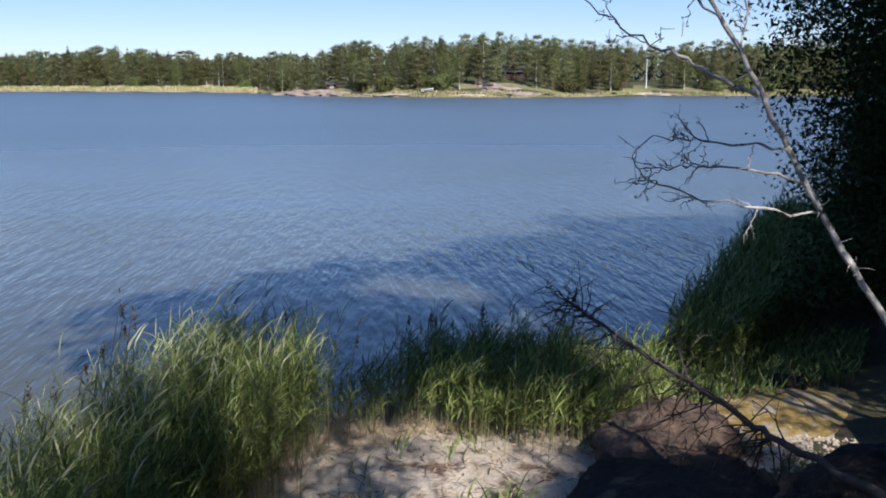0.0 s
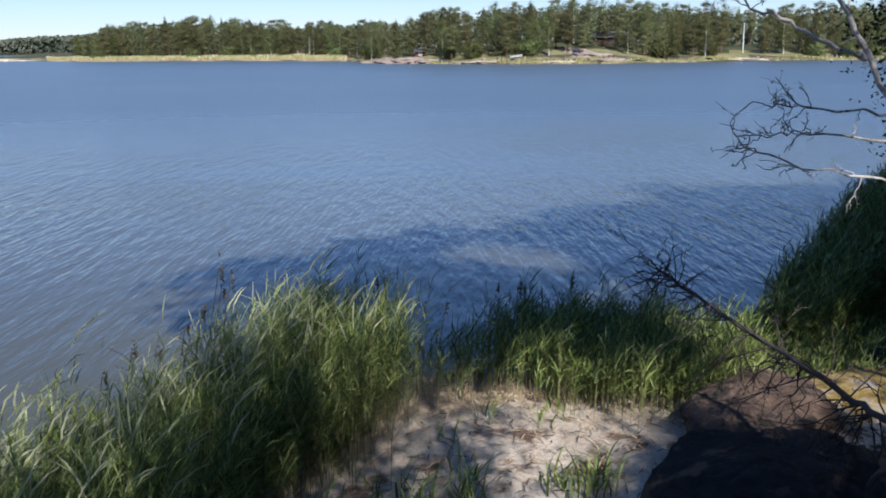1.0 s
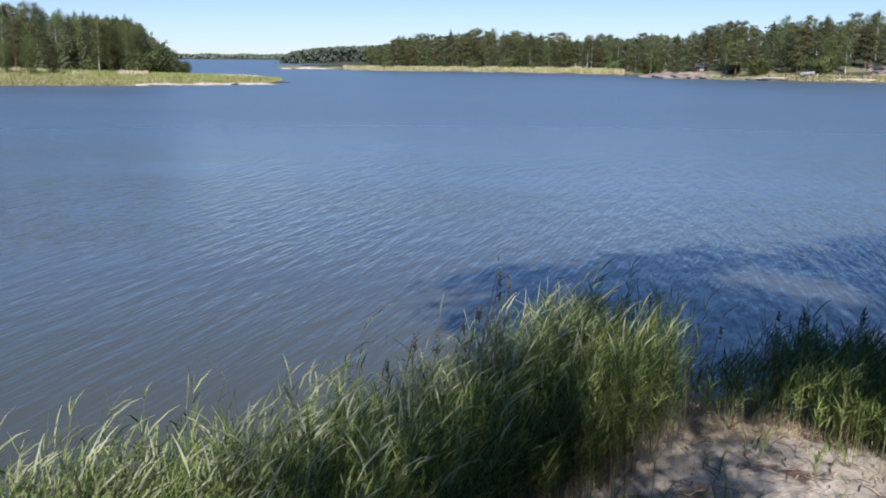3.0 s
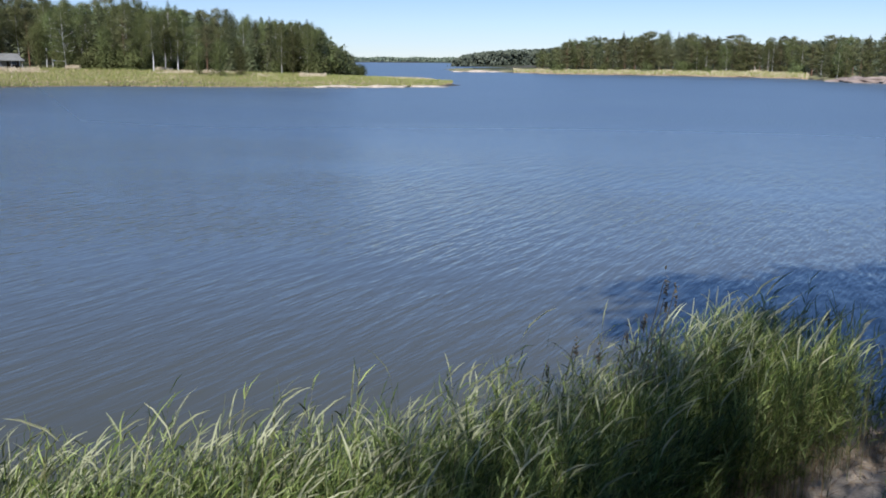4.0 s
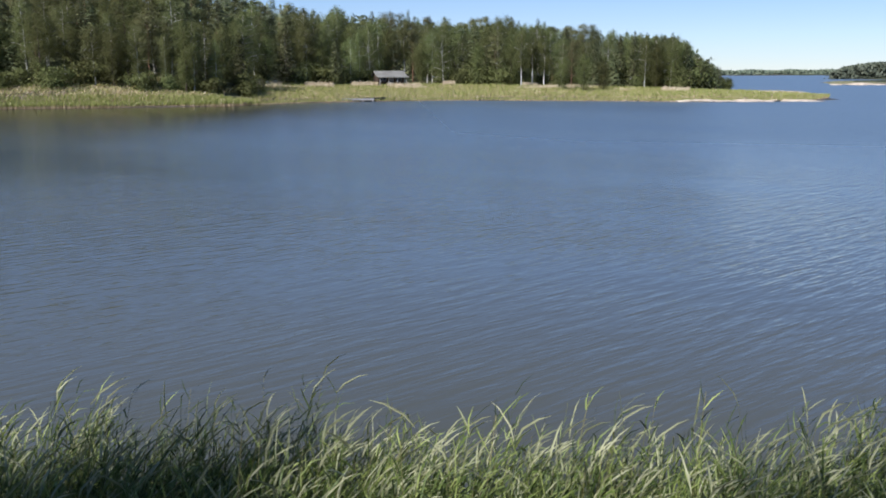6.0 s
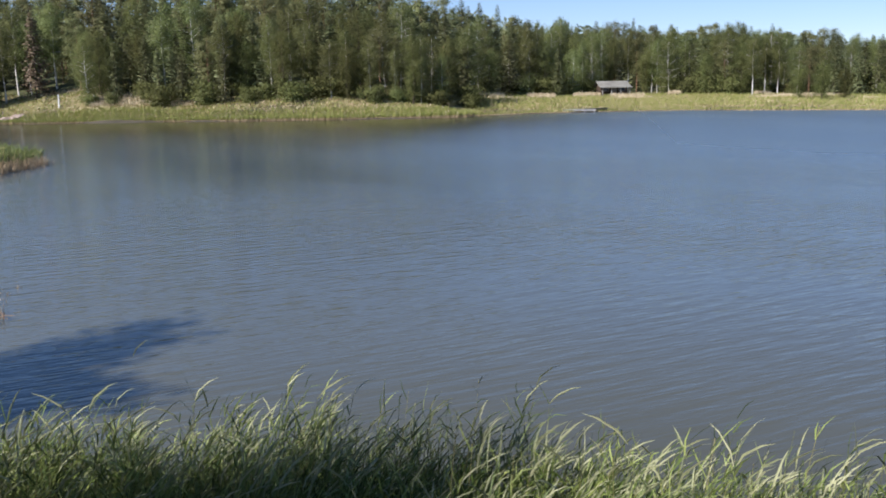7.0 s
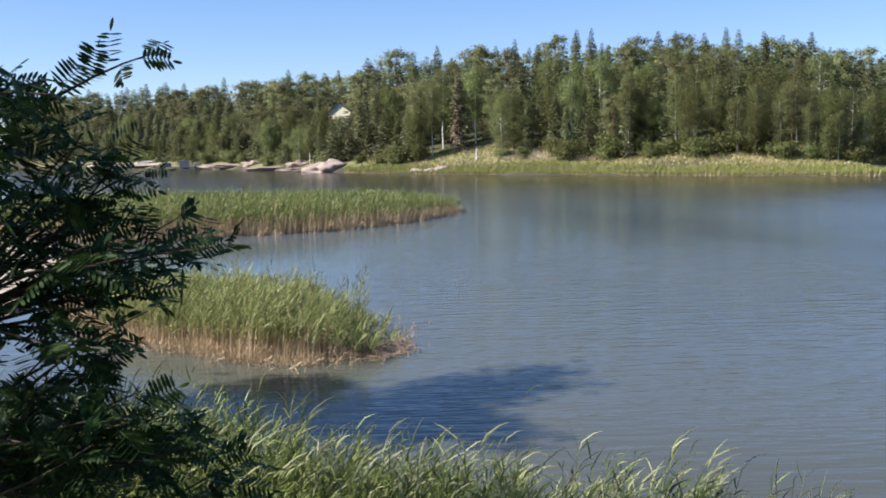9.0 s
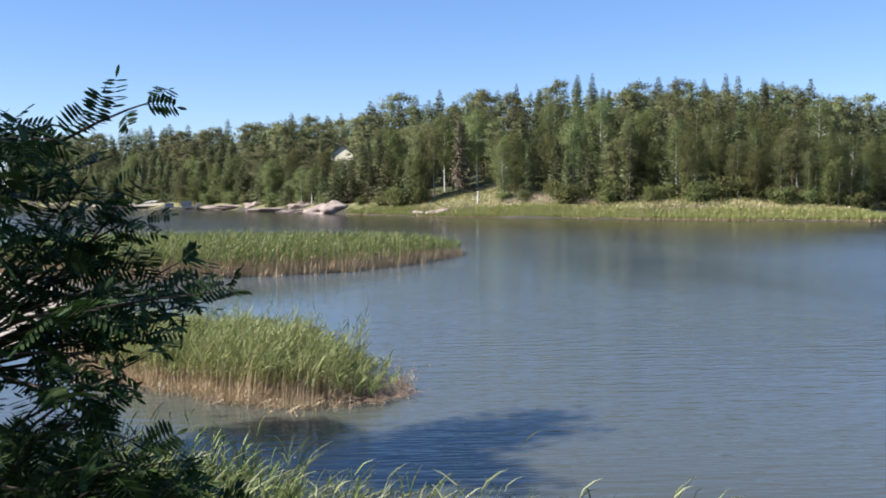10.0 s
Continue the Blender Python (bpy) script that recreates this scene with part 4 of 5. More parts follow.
    if plume:
        i = np.nonzero((r.random(n) < plume) & (h > np.median(h)))[0]
        p = at(i, np.full(len(i), 0.96))
        d = unit(np.array([0, 0, 1.0]) + wd[i] * 0.5 + r.normal(size=(len(i), 3)) * 0.15)
        L = r.uniform(0.13, 0.24, len(i))[:, None]
        for s in (0, 1):
            sd = unit(np.cross(d, r.normal(size=d.shape)))
            v, q = ribbons(np.stack([p, p + d * L * 0.4, p + d * L * 0.8 + wd[i] * 0.05, p + d * L * 0.95 + wd[i] * 0.1], axis=1), np.tile([0.004, 0.012, 0.009, 0.002], (len(i), 1)), sd)
            vs.append(v)
            qs.append(q + off)
            idx.append(np.full(len(q), 3))
            off += len(v)
    ns = int(n * straw)
    if ns:
        i = r.integers(0, n, ns)
        p = base[i] + r.normal(size=(ns, 3)) * np.array([0.06, 0.06, 0])
        d = unit(r.normal(size=(ns, 3)) * np.array([slump, slump, 0.1]) + np.array([0.1, 0, 1.0]))
        L = (straw_h * h[i] * r.uniform(0.4, 1.1, ns))[:, None]
        side = unit(r.normal(size=(ns, 3)))
        path = np.stack([p, p + d * L * 0.6, p + d * L + wd[i] * 0.12 * L], axis=1)
        v, q = ribbons(path, np.tile(np.array([1, 0.9, 0.5]), (ns, 1)) * stem_w * 1.15, side)
        vs.append(v)
        qs.append(q + off)
        idx.append(np.full(len(q), 2))
    ob = link_mesh(name, np.concatenate(vs), np.concatenate(qs), [leaf_mat, L_REED_STEM, dry, L_PLUME], index=np.concatenate(idx))
    return tagged(ob, label, "reeds", kind="stuff")


NEAR_REEDS = [(-7.4, 1.2), (-5.2, 2.2), (-3.4, 3.2), (-1.5, 3.8), (0.2, 4.0), (1.3, 4.6), (2.2, 5.6), (3.3, 6.2), (4.0, 6.7), (4.05, 7.4), (3.3, 7.75),
              (2.3, 7.0), (1.0, 6.0), (0, 5.5), (-2.4, 5.2), (-4.2, 4.6), (-5.6, 3.7), (-7.4, 2.5)]
reed_bed("reed_bed", NEAR_REEDS, 9600, 1.08, "tall green reeds bending in the wind along the bank", 3, plume=0.34, leaves=15, leaf_len=0.145, leaf_w=0.0088, stem_w=0.0055, seg=3, lean=0.1, wind=(0.5, 0.2), start=0.2, droop=0.3, ragged=0.3,
         tall=lambda x, y: np.interp(x, [-6, -3.5, -1, 0.6, 2.0], [1.0, 1.0, 1.0, 1.0, 0.9]) + 0.1 * np.exp(-((x - 3.0) ** 2 + (y - 6.9) ** 2) / 0.5) + 0.17 * wobble(x, y, 0.14, 2.0) + 0.12 * wobble(x, y, 0.37, 5.0))
reed_bed("reed_bed", [(5.0, 6.2), (5.6, 5.3), (6.5, 5.0), (7.1, 5.8), (7.0, 6.9), (6.2, 7.5), (5.4, 7.6), (5.1, 7.1)], 1500, 0.6,
         "green reeds and coarse grass beside the sandy gap", 4, leaves=11, leaf_len=0.15, leaf_w=0.0095, stem_w=0.006, straw=0.35, ragged=0.45, tall=lambda x, y: 1.0 + 0.3 * wobble(x, y, 0.2, 3.0))
reed_bed("reed_bed", [(7.9, 6.2), (8.5, 5.7), (10, 6.0), (13, 6.9), (17.5, 8.8), (17.5, 10.8), (14.6, 9.5), (11.3, 7.8), (9.0, 6.8)], 3400, 0.85,
         "dark green reeds along the shaded bank", 5, leaves=12, leaf_w=0.012, tall=lambda x, y: np.interp(x, [8.0, 9.4, 11, 13], [0.6, 0.85, 1.0, 1.1]))
reed_bed("reed_bed", [(4.2, 6.8), (4.9, 6.6), (5.3, 7.5), (4.2, 7.9)], 110, 0.45, "thin low reeds in the gap at the water's edge", 9, leaves=5)
reed_bed("reed_bed", [(7.0, 5.0), (8.9, 4.5), (10.6, 5.2), (10.0, 6.7), (7.9, 6.8)], 1300, 0.16, "low yellow-green grass behind the lichen-covered rock", 10, leaves=4, leaf_len=0.12, straw=0.6, straw_h=0.7)
reed_bed("reed_bed", [(-7.0, 1.4), (-9.5, 1.0), (-11.4, 1.2), (-11.0, 2.6), (-8.8, 3.5), (-7.1, 3.6)], 1300, 0.8,
         "shaded green reeds standing in the shallows below the rowan", 15, leaves=7, lean=0.12, straw=0.3, floor=0.0)
reed_bed("reed_islet", [(-17.2, 4.1), (-14.8, 5.0), (-13.3, 5.6), (-12.3, 6.6), (-12.2, 7.4), (-12.6, 8.3), (-14.5, 9.3), (-17, 8.6), (-20, 7), (-22, 4.8)], 5200, 0.85,
         "sunlit reed islet, green above and straw-coloured at the waterline", 6, leaves=6, leaf_len=0.22, leaf_w=0.019, stem_w=0.009, seg=3, start=0.42, straw=6.0, edge=1.3, stem_mat=2, ragged=0.45, slump=0.95, leaf_mat=L_ISLET, dry=L_STRAW,
         lean=0.16, floor=0.0, straw_h=0.5, bare=0.46, tall=lambda x, y: np.interp(np.degrees(np.arctan2(-x, y)), [59.5, 61, 63.2, 67, 70], [0.3, 0.52, 0.88, 0.98, 0.85]) + 0.2 * wobble(x, y, 0.3, 3.0) + 0.12 * wobble(x, y, 0.11, 1.0),
         thin=lambda x, y: np.interp(np.degrees(np.arctan2(-x, y)), [59.5, 61.5, 65.5], [0.25, 0.5, 1.0]))
reed_bed("reed_islet", [(-34.6, 9), (-34.2, 14), (-33.6, 16.5), (-33.7, 18.6), (-35.0, 22.2), (-38.2, 27.4), (-40, 29.5), (-44, 28), (-49, 19), (-52, 10), (-44, 6)], 10500, 1.2,
         "broad green reed islet with a straw-coloured foot in the water", 7, leaves=7, leaf_len=0.21, leaf_w=0.027, stem_w=0.022, seg=3, start=0.56, straw=4.5, edge=1.6, ragged=0.5, slump=0.4, stem_mat=2, leaf_mat=L_BROAD, dry=L_STRAW,
         lean=0.14, floor=0.0, straw_h=0.5, bare=0.3, tall=lambda x, y: np.interp(y, [18, 24, 29], [1.0, 0.95, 0.7]))
reed_bed("reed_islet", [(-17, 4.8), (-14.3, 5.7), (-13.3, 6.6), (-13.3, 7.8), (-14.8, 8.8), (-19, 7.2)], 220, 1.05,
         "scattered taller reeds standing above the islet", 16, leaves=5, leaf_len=0.16, leaf_w=0.016, stem_w=0.009, seg=3, start=0.55, straw=0, leaf_mat=L_ISLET, lean=0.2, floor=0.0)


def shore_grass(name, az0, az1, shore_of, depth, n, height, label, seed, straw=0.25, w=0.09, front=-1.8, gaps=(), foot=L_STRAW):
    """Reeds and grass along a far waterline: green blades over a straw-coloured foot."""
    r = np.random.default_rng(seed)
    az = r.uniform(az0, az1, n)
    for g0, g1 in gaps:
        az = np.where((az > g0) & (az < g1), g1 + r.random(n) * (az1 - g1), az)
    s = front + r.random(n) ** 1.3 * depth
    d = np.array([shore_of(a) for a in az]) + s
    x, y = -d * np.sin(np.radians(az)), d * np.cos(np.radians(az))
    z = np.maximum(land(x, y)[0], -0.05)
    patch = wobble(x, y, 5.5, seed)
    dry = (r.random(n) < straw) | ((patch > (0.3 if depth > 5 else 0.75)) & (s > depth * 0.5) & (r.random(n) < 0.85))
    h = height * r.uniform(0.6, 1.15, n) * (1 + 0.2 * patch)
    base = np.column_stack([x, y, z])
    tip = base + np.column_stack([r.normal(size=n) * 0.16 + 0.1, r.normal(size=n) * 0.16, h])
    mid = base * 0.5 + tip * 0.5
    ang = np.radians(az) + r.normal(size=n) * 0.5
    side = np.stack([np.cos(ang), np.sin(ang), 0 * ang], axis=1)
    ww = w * r.uniform(0.6, 1.4, n)[:, None]
    v1, q1 = ribbons(np.stack([mid - (tip - base) * 0.08, mid + (tip - base) * 0.1, tip], axis=1), np.tile([0.7, 1.0, 0.1], (n, 1)) * ww, side)
    v2, q2 = ribbons(np.stack([base, base * 0.5 + tip * 0.5], axis=1), np.tile([0.7, 0.7], (n, 1)) * ww, side)
    idx = np.concatenate([np.repeat(np.where(dry, 1, 0), 2), np.full(len(q2), 2)])
    ob = link_mesh(name, np.concatenate([v1, v2]), np.concatenate([q1, q2 + len(v1)]), [L_MEADOW, L_PALE, foot], index=idx)
    tagged(ob, label, "reeds", kind="stuff")


shore_grass("shore_reeds", 28.5, 61, left_shore, 3.8, 24000, 0.64, "belt of green reeds with a tan foot along the wooded shore", 61, w=0.06, straw=0.03)
shore_grass("shore_meadow", 30, 60, left_shore, 15, 20000, 0.3, "sparse green grass on the open slope", 65, straw=0.2, w=0.08, front=2.6)
shore_grass("shore_meadow", -5.7, 28.5, left_shore, 25, 40000, 0.48, "yellow-green reed meadow with pale dry patches", 62, straw=0.05, w=0.055)
shore_grass("shore_reeds", -26.5, -9.5, right_shore, 12, 12000, 0.9, "pale green and straw-coloured reeds on the low far shore", 63, straw=0.35, w=0.16)
shore_grass("shore_reeds", -62, -30.5, right_shore, 4.0, 5000, 0.45, "thin green grass along the far waterline", 64, straw=0.1, w=0.12)


for az0, az1, front, n in [(47.8, 51.2, 4.2, 1100), (45.4, 47.2, 4.4, 600), (26.6, 28.2, 16, 480), (23.5, 25.2, 17, 480), (20.8, 22.4, 18, 560), (18.2, 20.2, 15, 620),
                            (16.1, 16.8, 19, 420), (2.0, 3.6, 13, 420), (11.0, 11.9, 21, 420)]:
    shore_grass("dry_reeds", az0, az1, left_shore, 4.0, n, 0.68, "patch of tall pale dry reeds at the edge of the meadow", int(az0 * 10) + 200, straw=1.0, w=0.06, front=front, foot=L_PALE)


def litter(name, poly, n, length, mat, label, seed, lift=0.012, w=0.008, afloat=False):
    """Dry stalks lying on the sand."""
    r = np.random.default_rng(seed)
    b = scatter(poly, n, r)
    z = np.zeros(n) + lift if afloat else land(b[:, 0], b[:, 1])[0] + lift
    a = r.uniform(0, 6.28, n)
    L = (length * r.uniform(0.3, 1.3, n))[:, None]
    d = np.stack([np.cos(a), np.sin(a), r.normal(size=n) * 0.1], axis=1)
    base = np.column_stack([b, z])
    path = np.stack([base - d * L * 0.5, base + np.array([0, 0, 1]) * 0.02 * r.random(n)[:, None], base + d * L * 0.5], axis=1)
    v, q = ribbons(path, np.tile([0.6, 1, 0.5], (n, 1)) * w * r.uniform(0.5, 1.5, n)[:, None], unit(np.cross(d, [0, 0, 1.0]) + np.array([0, 0, 0.3])))
    tagged(link_mesh(name, v, q, mat), label, "litter", kind="stuff")


litter("dry_reed_litter", [(2.6, 5.2), (5.6, 4.6), (5.8, 6.2), (5.0, 7.8), (3.9, 7.6), (3.0, 6.2)], 900, 0.16, L_STRAW, "dry reed stalks strewn over the sand", 71)
litter("reed_wrack", [(4.0, 6.6), (5.3, 6.2), (5.2, 7.4), (4.2, 7.5)], 900, 0.2, L_STRAW, "rust-brown reed wrack at the water's edge", 72)
litter("dark_twig_litter", [(2.2, 4.6), (6.2, 3.8), (6.0, 6.2), (4.0, 6.6)], 420, 0.14, M_DEADWOOD, "small dark twigs and roots on the sand", 73)

litter("floating_straw", [(-12.7, 6.5), (-12.1, 7.2), (-12.4, 8.2), (-13.6, 8.5), (-13.2, 7.2)], 420, 0.26, L_OLD, "broken brown reeds lying in the water at the islet", 74, 0.06, 0.012, True)


def pebbles(name, poly, n, size, mat, label, seed, lift):
    r = np.random.default_rng(seed)
    b = scatter(poly, n, r)
    c = np.column_stack([b, land(b[:, 0], b[:, 1])[0] + lift])
    k = np.array([[1, 0, 0], [0, 1, 0], [-1, 0, 0], [0, -1, 0], [0, 0, 0.7], [0, 0, -0.5]])
    s = size * r.uniform(0.4, 1.4, (n, 1, 1)) * r.uniform(0.7, 1.3, (n, 6, 3))
    v = (c[:, None, :] + k[None] * s).reshape(-1, 3)
    t = np.array([[0, 1, 4], [1, 2, 4], [2, 3, 4], [3, 0, 4], [1, 0, 5], [2, 1, 5], [3, 2, 5], [0, 3, 5]])
    tagged(link_mesh(name, v, (np.arange(n)[:, None, None] * 6 + t[None]).reshape(-1, 3), mat, smooth=True), label, "pebbles", kind="stuff")


pebbles("pebbles", [(6.0, 4.2), (6.6, 3.3), (7.4, 3.6), (7.0, 4.6), (6.8, 5.2)], 420, 0.022, M_SAND, "pale pebbles strewn beside the lichen-covered rock", 76, 0.004)


def sedge(name, spots, seed):
    """Loose tufts of broad grass standing on the sand."""
    for x, y, h, n in spots:
        r = np.random.default_rng(seed + int(x * 100))
        a = r.uniform(0, 6.28, n)
        base = np.column_stack([x + r.normal(size=n) * 0.1, y + r.normal(size=n) * 0.1, np.full(n, ground_z(x, y) - 0.02)])
        d = np.stack([np.cos(a) + 0.3, np.sin(a), 0 * a], axis=1)
        L = (h * r.uniform(0.5, 1.2, n))[:, None]
        path = np.stack([base + (d * 0.5 * t ** 2 + np.array([0, 0, 1.0]) * (t - 0.3 * t ** 3)) * L for t in np.linspace(0, 1, 5)], axis=1)
        v, q = ribbons(path, np.tile([0.7, 1, 0.9, 0.6, 0.05], (n, 1)) * 0.016 * r.uniform(0.6, 1.3, n)[:, None], unit(np.cross(d, [0, 0, 1.0])))
        ob = link_mesh(name, v, q, L_REED)
        tagged(ob, "loose tuft of green grass growing in the sand", "grass tuft", "grass tufts on the sand")


sedge("grass_tuft", [(3.0, 5.0, 0.5, 40), (3.35, 4.75, 0.45, 36), (3.6, 5.3, 0.35, 10), (4.1, 4.7, 0.3, 40), (4.3, 4.55, 0.35, 50), (2.6, 5.3, 0.4, 22),
                     (3.9, 5.9, 0.3, 6), (4.6, 5.6, 0.3, 8), (2.3, 5.0, 0.4, 40), (3.1, 5.7, 0.3, 8), (5.0, 5.9, 0.3, 10), (4.45, 6.2, 0.3, 10)], 81)


def panicle_stalks(spots):
    """Last year's reed stalks, each with a dark drooping panicle."""
    for x, y, top in spots:
        r = np.random.default_rng(int(x * 1000) % 9999)
        root = new("reed_stalk")
        z0 = max(ground_z(x, y), -0.1) - 0.02
        root.location = (x, y, z0)
        t = np.linspace(0, 1, 6)
        h = top - z0
        p = np.stack([0.12 * h * t ** 2, 0.02 * h * t, h * t], axis=1)
        v, f = tubes([(p, np.linspace(0.0055, 0.003, 6))], 4)
        link_mesh("stalk", v, f, L_PANICLE, root)
        c = p[-1] + np.array([0.02, 0, -0.03]) + r.normal(size=(26, 3)) * np.array([0.007, 0.007, 0.042])
        v, q = leaf_quads(c, 0.017, r, 0, 2.2)
        tagged(link_mesh("panicle", v, q, L_PANICLE, root), kind="stuff")
        tagged(root, "thin reed stalk with a dark drooping panicle", "reed", "reed stalks over the water")


panicle_stalks([(2.0, 6.35, 1.72), (2.08, 6.5, 1.55), (1.35, 6.2, 1.3), (1.5, 6.15, 1.28), (1.75, 6.3, 1.36), (1.9, 6.4, 1.42), (2.15, 6.5, 1.6), (1.1, 5.95, 1.22),
                (3.8, 7.2, 1.2), (3.95, 7.3, 1.05), (4.35, 7.2, 0.85), (4.6, 7.2, 0.85), (5.2, 7.2, 0.95), (5.4, 7.1, 0.95), (5.9, 6.9, 1.0)])


# ---- rocks ----
def boulder(name, x, y, z, sx, sy, sz, mat, label, seed, turn=0.0, rough=0.16, level=5, sharp=1.0):
    bm = bmesh.new()
    bmesh.ops.create_icosphere(bm, subdivisions=level, radius=1.0)
    for v in bm.verts:
        n = v.co.normalized()
        k = noise.noise(n * 1.3 * sharp + Vector((seed, 0, 0))) * 1.6 + noise.noise(n * 3.1 * sharp + Vector((0, seed, 0))) * 0.6 + noise.noise(n * 8.0 + Vector((0, 0, seed))) * 0.2
        crack = abs(noise.noise(n * 2.3 * sharp + Vector((seed, seed, 0))))
        v.co = n * (1 + rough * k - 0.05 * max(0, 0.12 - crack) / 0.12 + 0.03 * noise.noise(n * 16 + Vector((seed, 0, 3))))
        v.co.z = max(v.co.z, -0.75)
        v.co = Vector((v.co.x * sx, v.co.y * sy, v.co.z * sz))
    me = bpy.data.meshes.new(name)
    bm.to_mesh(me)
    bm.free()
    me.materials.append(mat)
    me.polygons.foreach_set("use_smooth", np.ones(len(me.polygons), dtype=bool))
    ob = new(name, me)
    ob.matrix_world = Matrix.Translation((x, y, z)) @ Matrix.Rotation(turn, 4, "Z")
    return tagged(ob, label, "rock")


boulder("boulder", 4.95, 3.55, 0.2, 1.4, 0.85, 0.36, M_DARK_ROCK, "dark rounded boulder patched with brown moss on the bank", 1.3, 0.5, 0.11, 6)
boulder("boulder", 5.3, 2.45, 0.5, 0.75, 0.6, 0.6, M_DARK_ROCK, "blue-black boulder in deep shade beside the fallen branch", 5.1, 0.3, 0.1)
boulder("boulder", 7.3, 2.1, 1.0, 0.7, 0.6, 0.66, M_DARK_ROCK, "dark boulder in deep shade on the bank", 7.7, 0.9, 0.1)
boulder("rock_slab", 6.05, 4.55, 0.26, 1.0, 0.6, 0.3, M_BROWN_ROCK, "reddish-brown cracked rock below the fallen branch", 2.2, 0.55, 0.12, 6, 1.2)
boulder("rock_slab", 7.55, 4.35, ground_z(7.55, 4.35) + 0.0, 1.15, 0.75, 0.1, M_LICHEN, "flat rock covered with yellow lichen and pale pebbles", 3.4, 0.5, 0.07)
boulder("rock", 8.4, 4.9, ground_z(8.4, 4.9) + 0.04, 0.3, 0.22, 0.16, M_DARK_ROCK, "small grey rock in the shaded grass", 9.1, 0.1)


def shore_rocks(spots, group, label, mat):
    for k, (az, inland, sx, sy, sz, side) in enumerate(spots):
        d = (left_shore if side else right_shore)(az) + inland
        x, y = polar(az, d)
        boulder("shore_rock", x, y, max(ground_z(x, y), 0) - sz * 0.22, sx, sy, sz, mat, label, 11.3 + k * 3.1, radians(az) + 0.2 * (k % 3), 0.3, 4, 1.4)["group"] = group


shore_rocks([(61.9, 2.0, 3.6, 2.6, 1.5, 1), (63.4, 1.2, 4.2, 1.8, 0.4, 1), (65.2, 1.2, 5.6, 2.0, 0.4, 1), (66.4, 6.0, 2.2, 1.4, 0.8, 1),
             (67.8, 1.0, 5.6, 1.9, 0.4, 1), (63.6, 6.0, 2.4, 1.6, 0.9, 1), (56.4, 1.0, 1.6, 1.0, 0.45, 1), (55.4, 1.4, 1.3, 0.9, 0.6, 1), (54.9, 2.4, 1.0, 0.8, 0.6, 1)],
            "granite rocks on the left shore", "bare pinkish granite rock at the waterline", M_PINK)
shore_rocks([(-28.9, 1.5, 4.0, 2.4, 0.9, 0), (-30.2, 1.0, 4.6, 2.6, 1.1, 0), (-31.4, 1.0, 3.6, 2.0, 0.9, 0), (-34.6, 0.8, 4.5, 1.6, 0.4, 0), (-41.4, 5.0, 3.6, 2.0, 0.7, 0),
             (-42.6, 0.8, 3.6, 1.4, 0.5, 0), (-40.4, 9, 2.2, 1.6, 0.8, 0)], "granite rocks on the far shore", "low reddish-brown granite rock on the far shore", M_BROWN_GRANITE)
shore_rocks([(-44.1, 0.3, 0.9, 0.7, 0.55, 0), (-48.2, 0.3, 0.9, 0.7, 0.5, 0)], "dark boulders in the water", "dark wet boulder at the far waterline", M_DARK_ROCK)
shore_rocks([(-49.7, 0.4, 6.0, 1.4, 0.32, 0), (-46.8, 0.3, 3.4, 1.0, 0.25, 0), (-35.4, 0.2, 5.0, 1.2, 0.3, 0), (-39.4, 0.2, 4.4, 1.2, 0.3, 0), (0.9, -1.9, 4.6, 1.1, 0.3, 1), (-1.6, -1.9, 4.6, 1.1, 0.3, 1), (-3.6, -1.6, 3.0, 1.0, 0.3, 1), (72.6, 1.0, 11, 2.6, 0.6, 1), (22.6, 0.2, 2.6, 0.9, 0.2, 1), (-7.4, 12, 8, 3, 0.7, 0)],
            "pale beaches", "pale strip of bare sand and rock at the waterline", M_SAND)


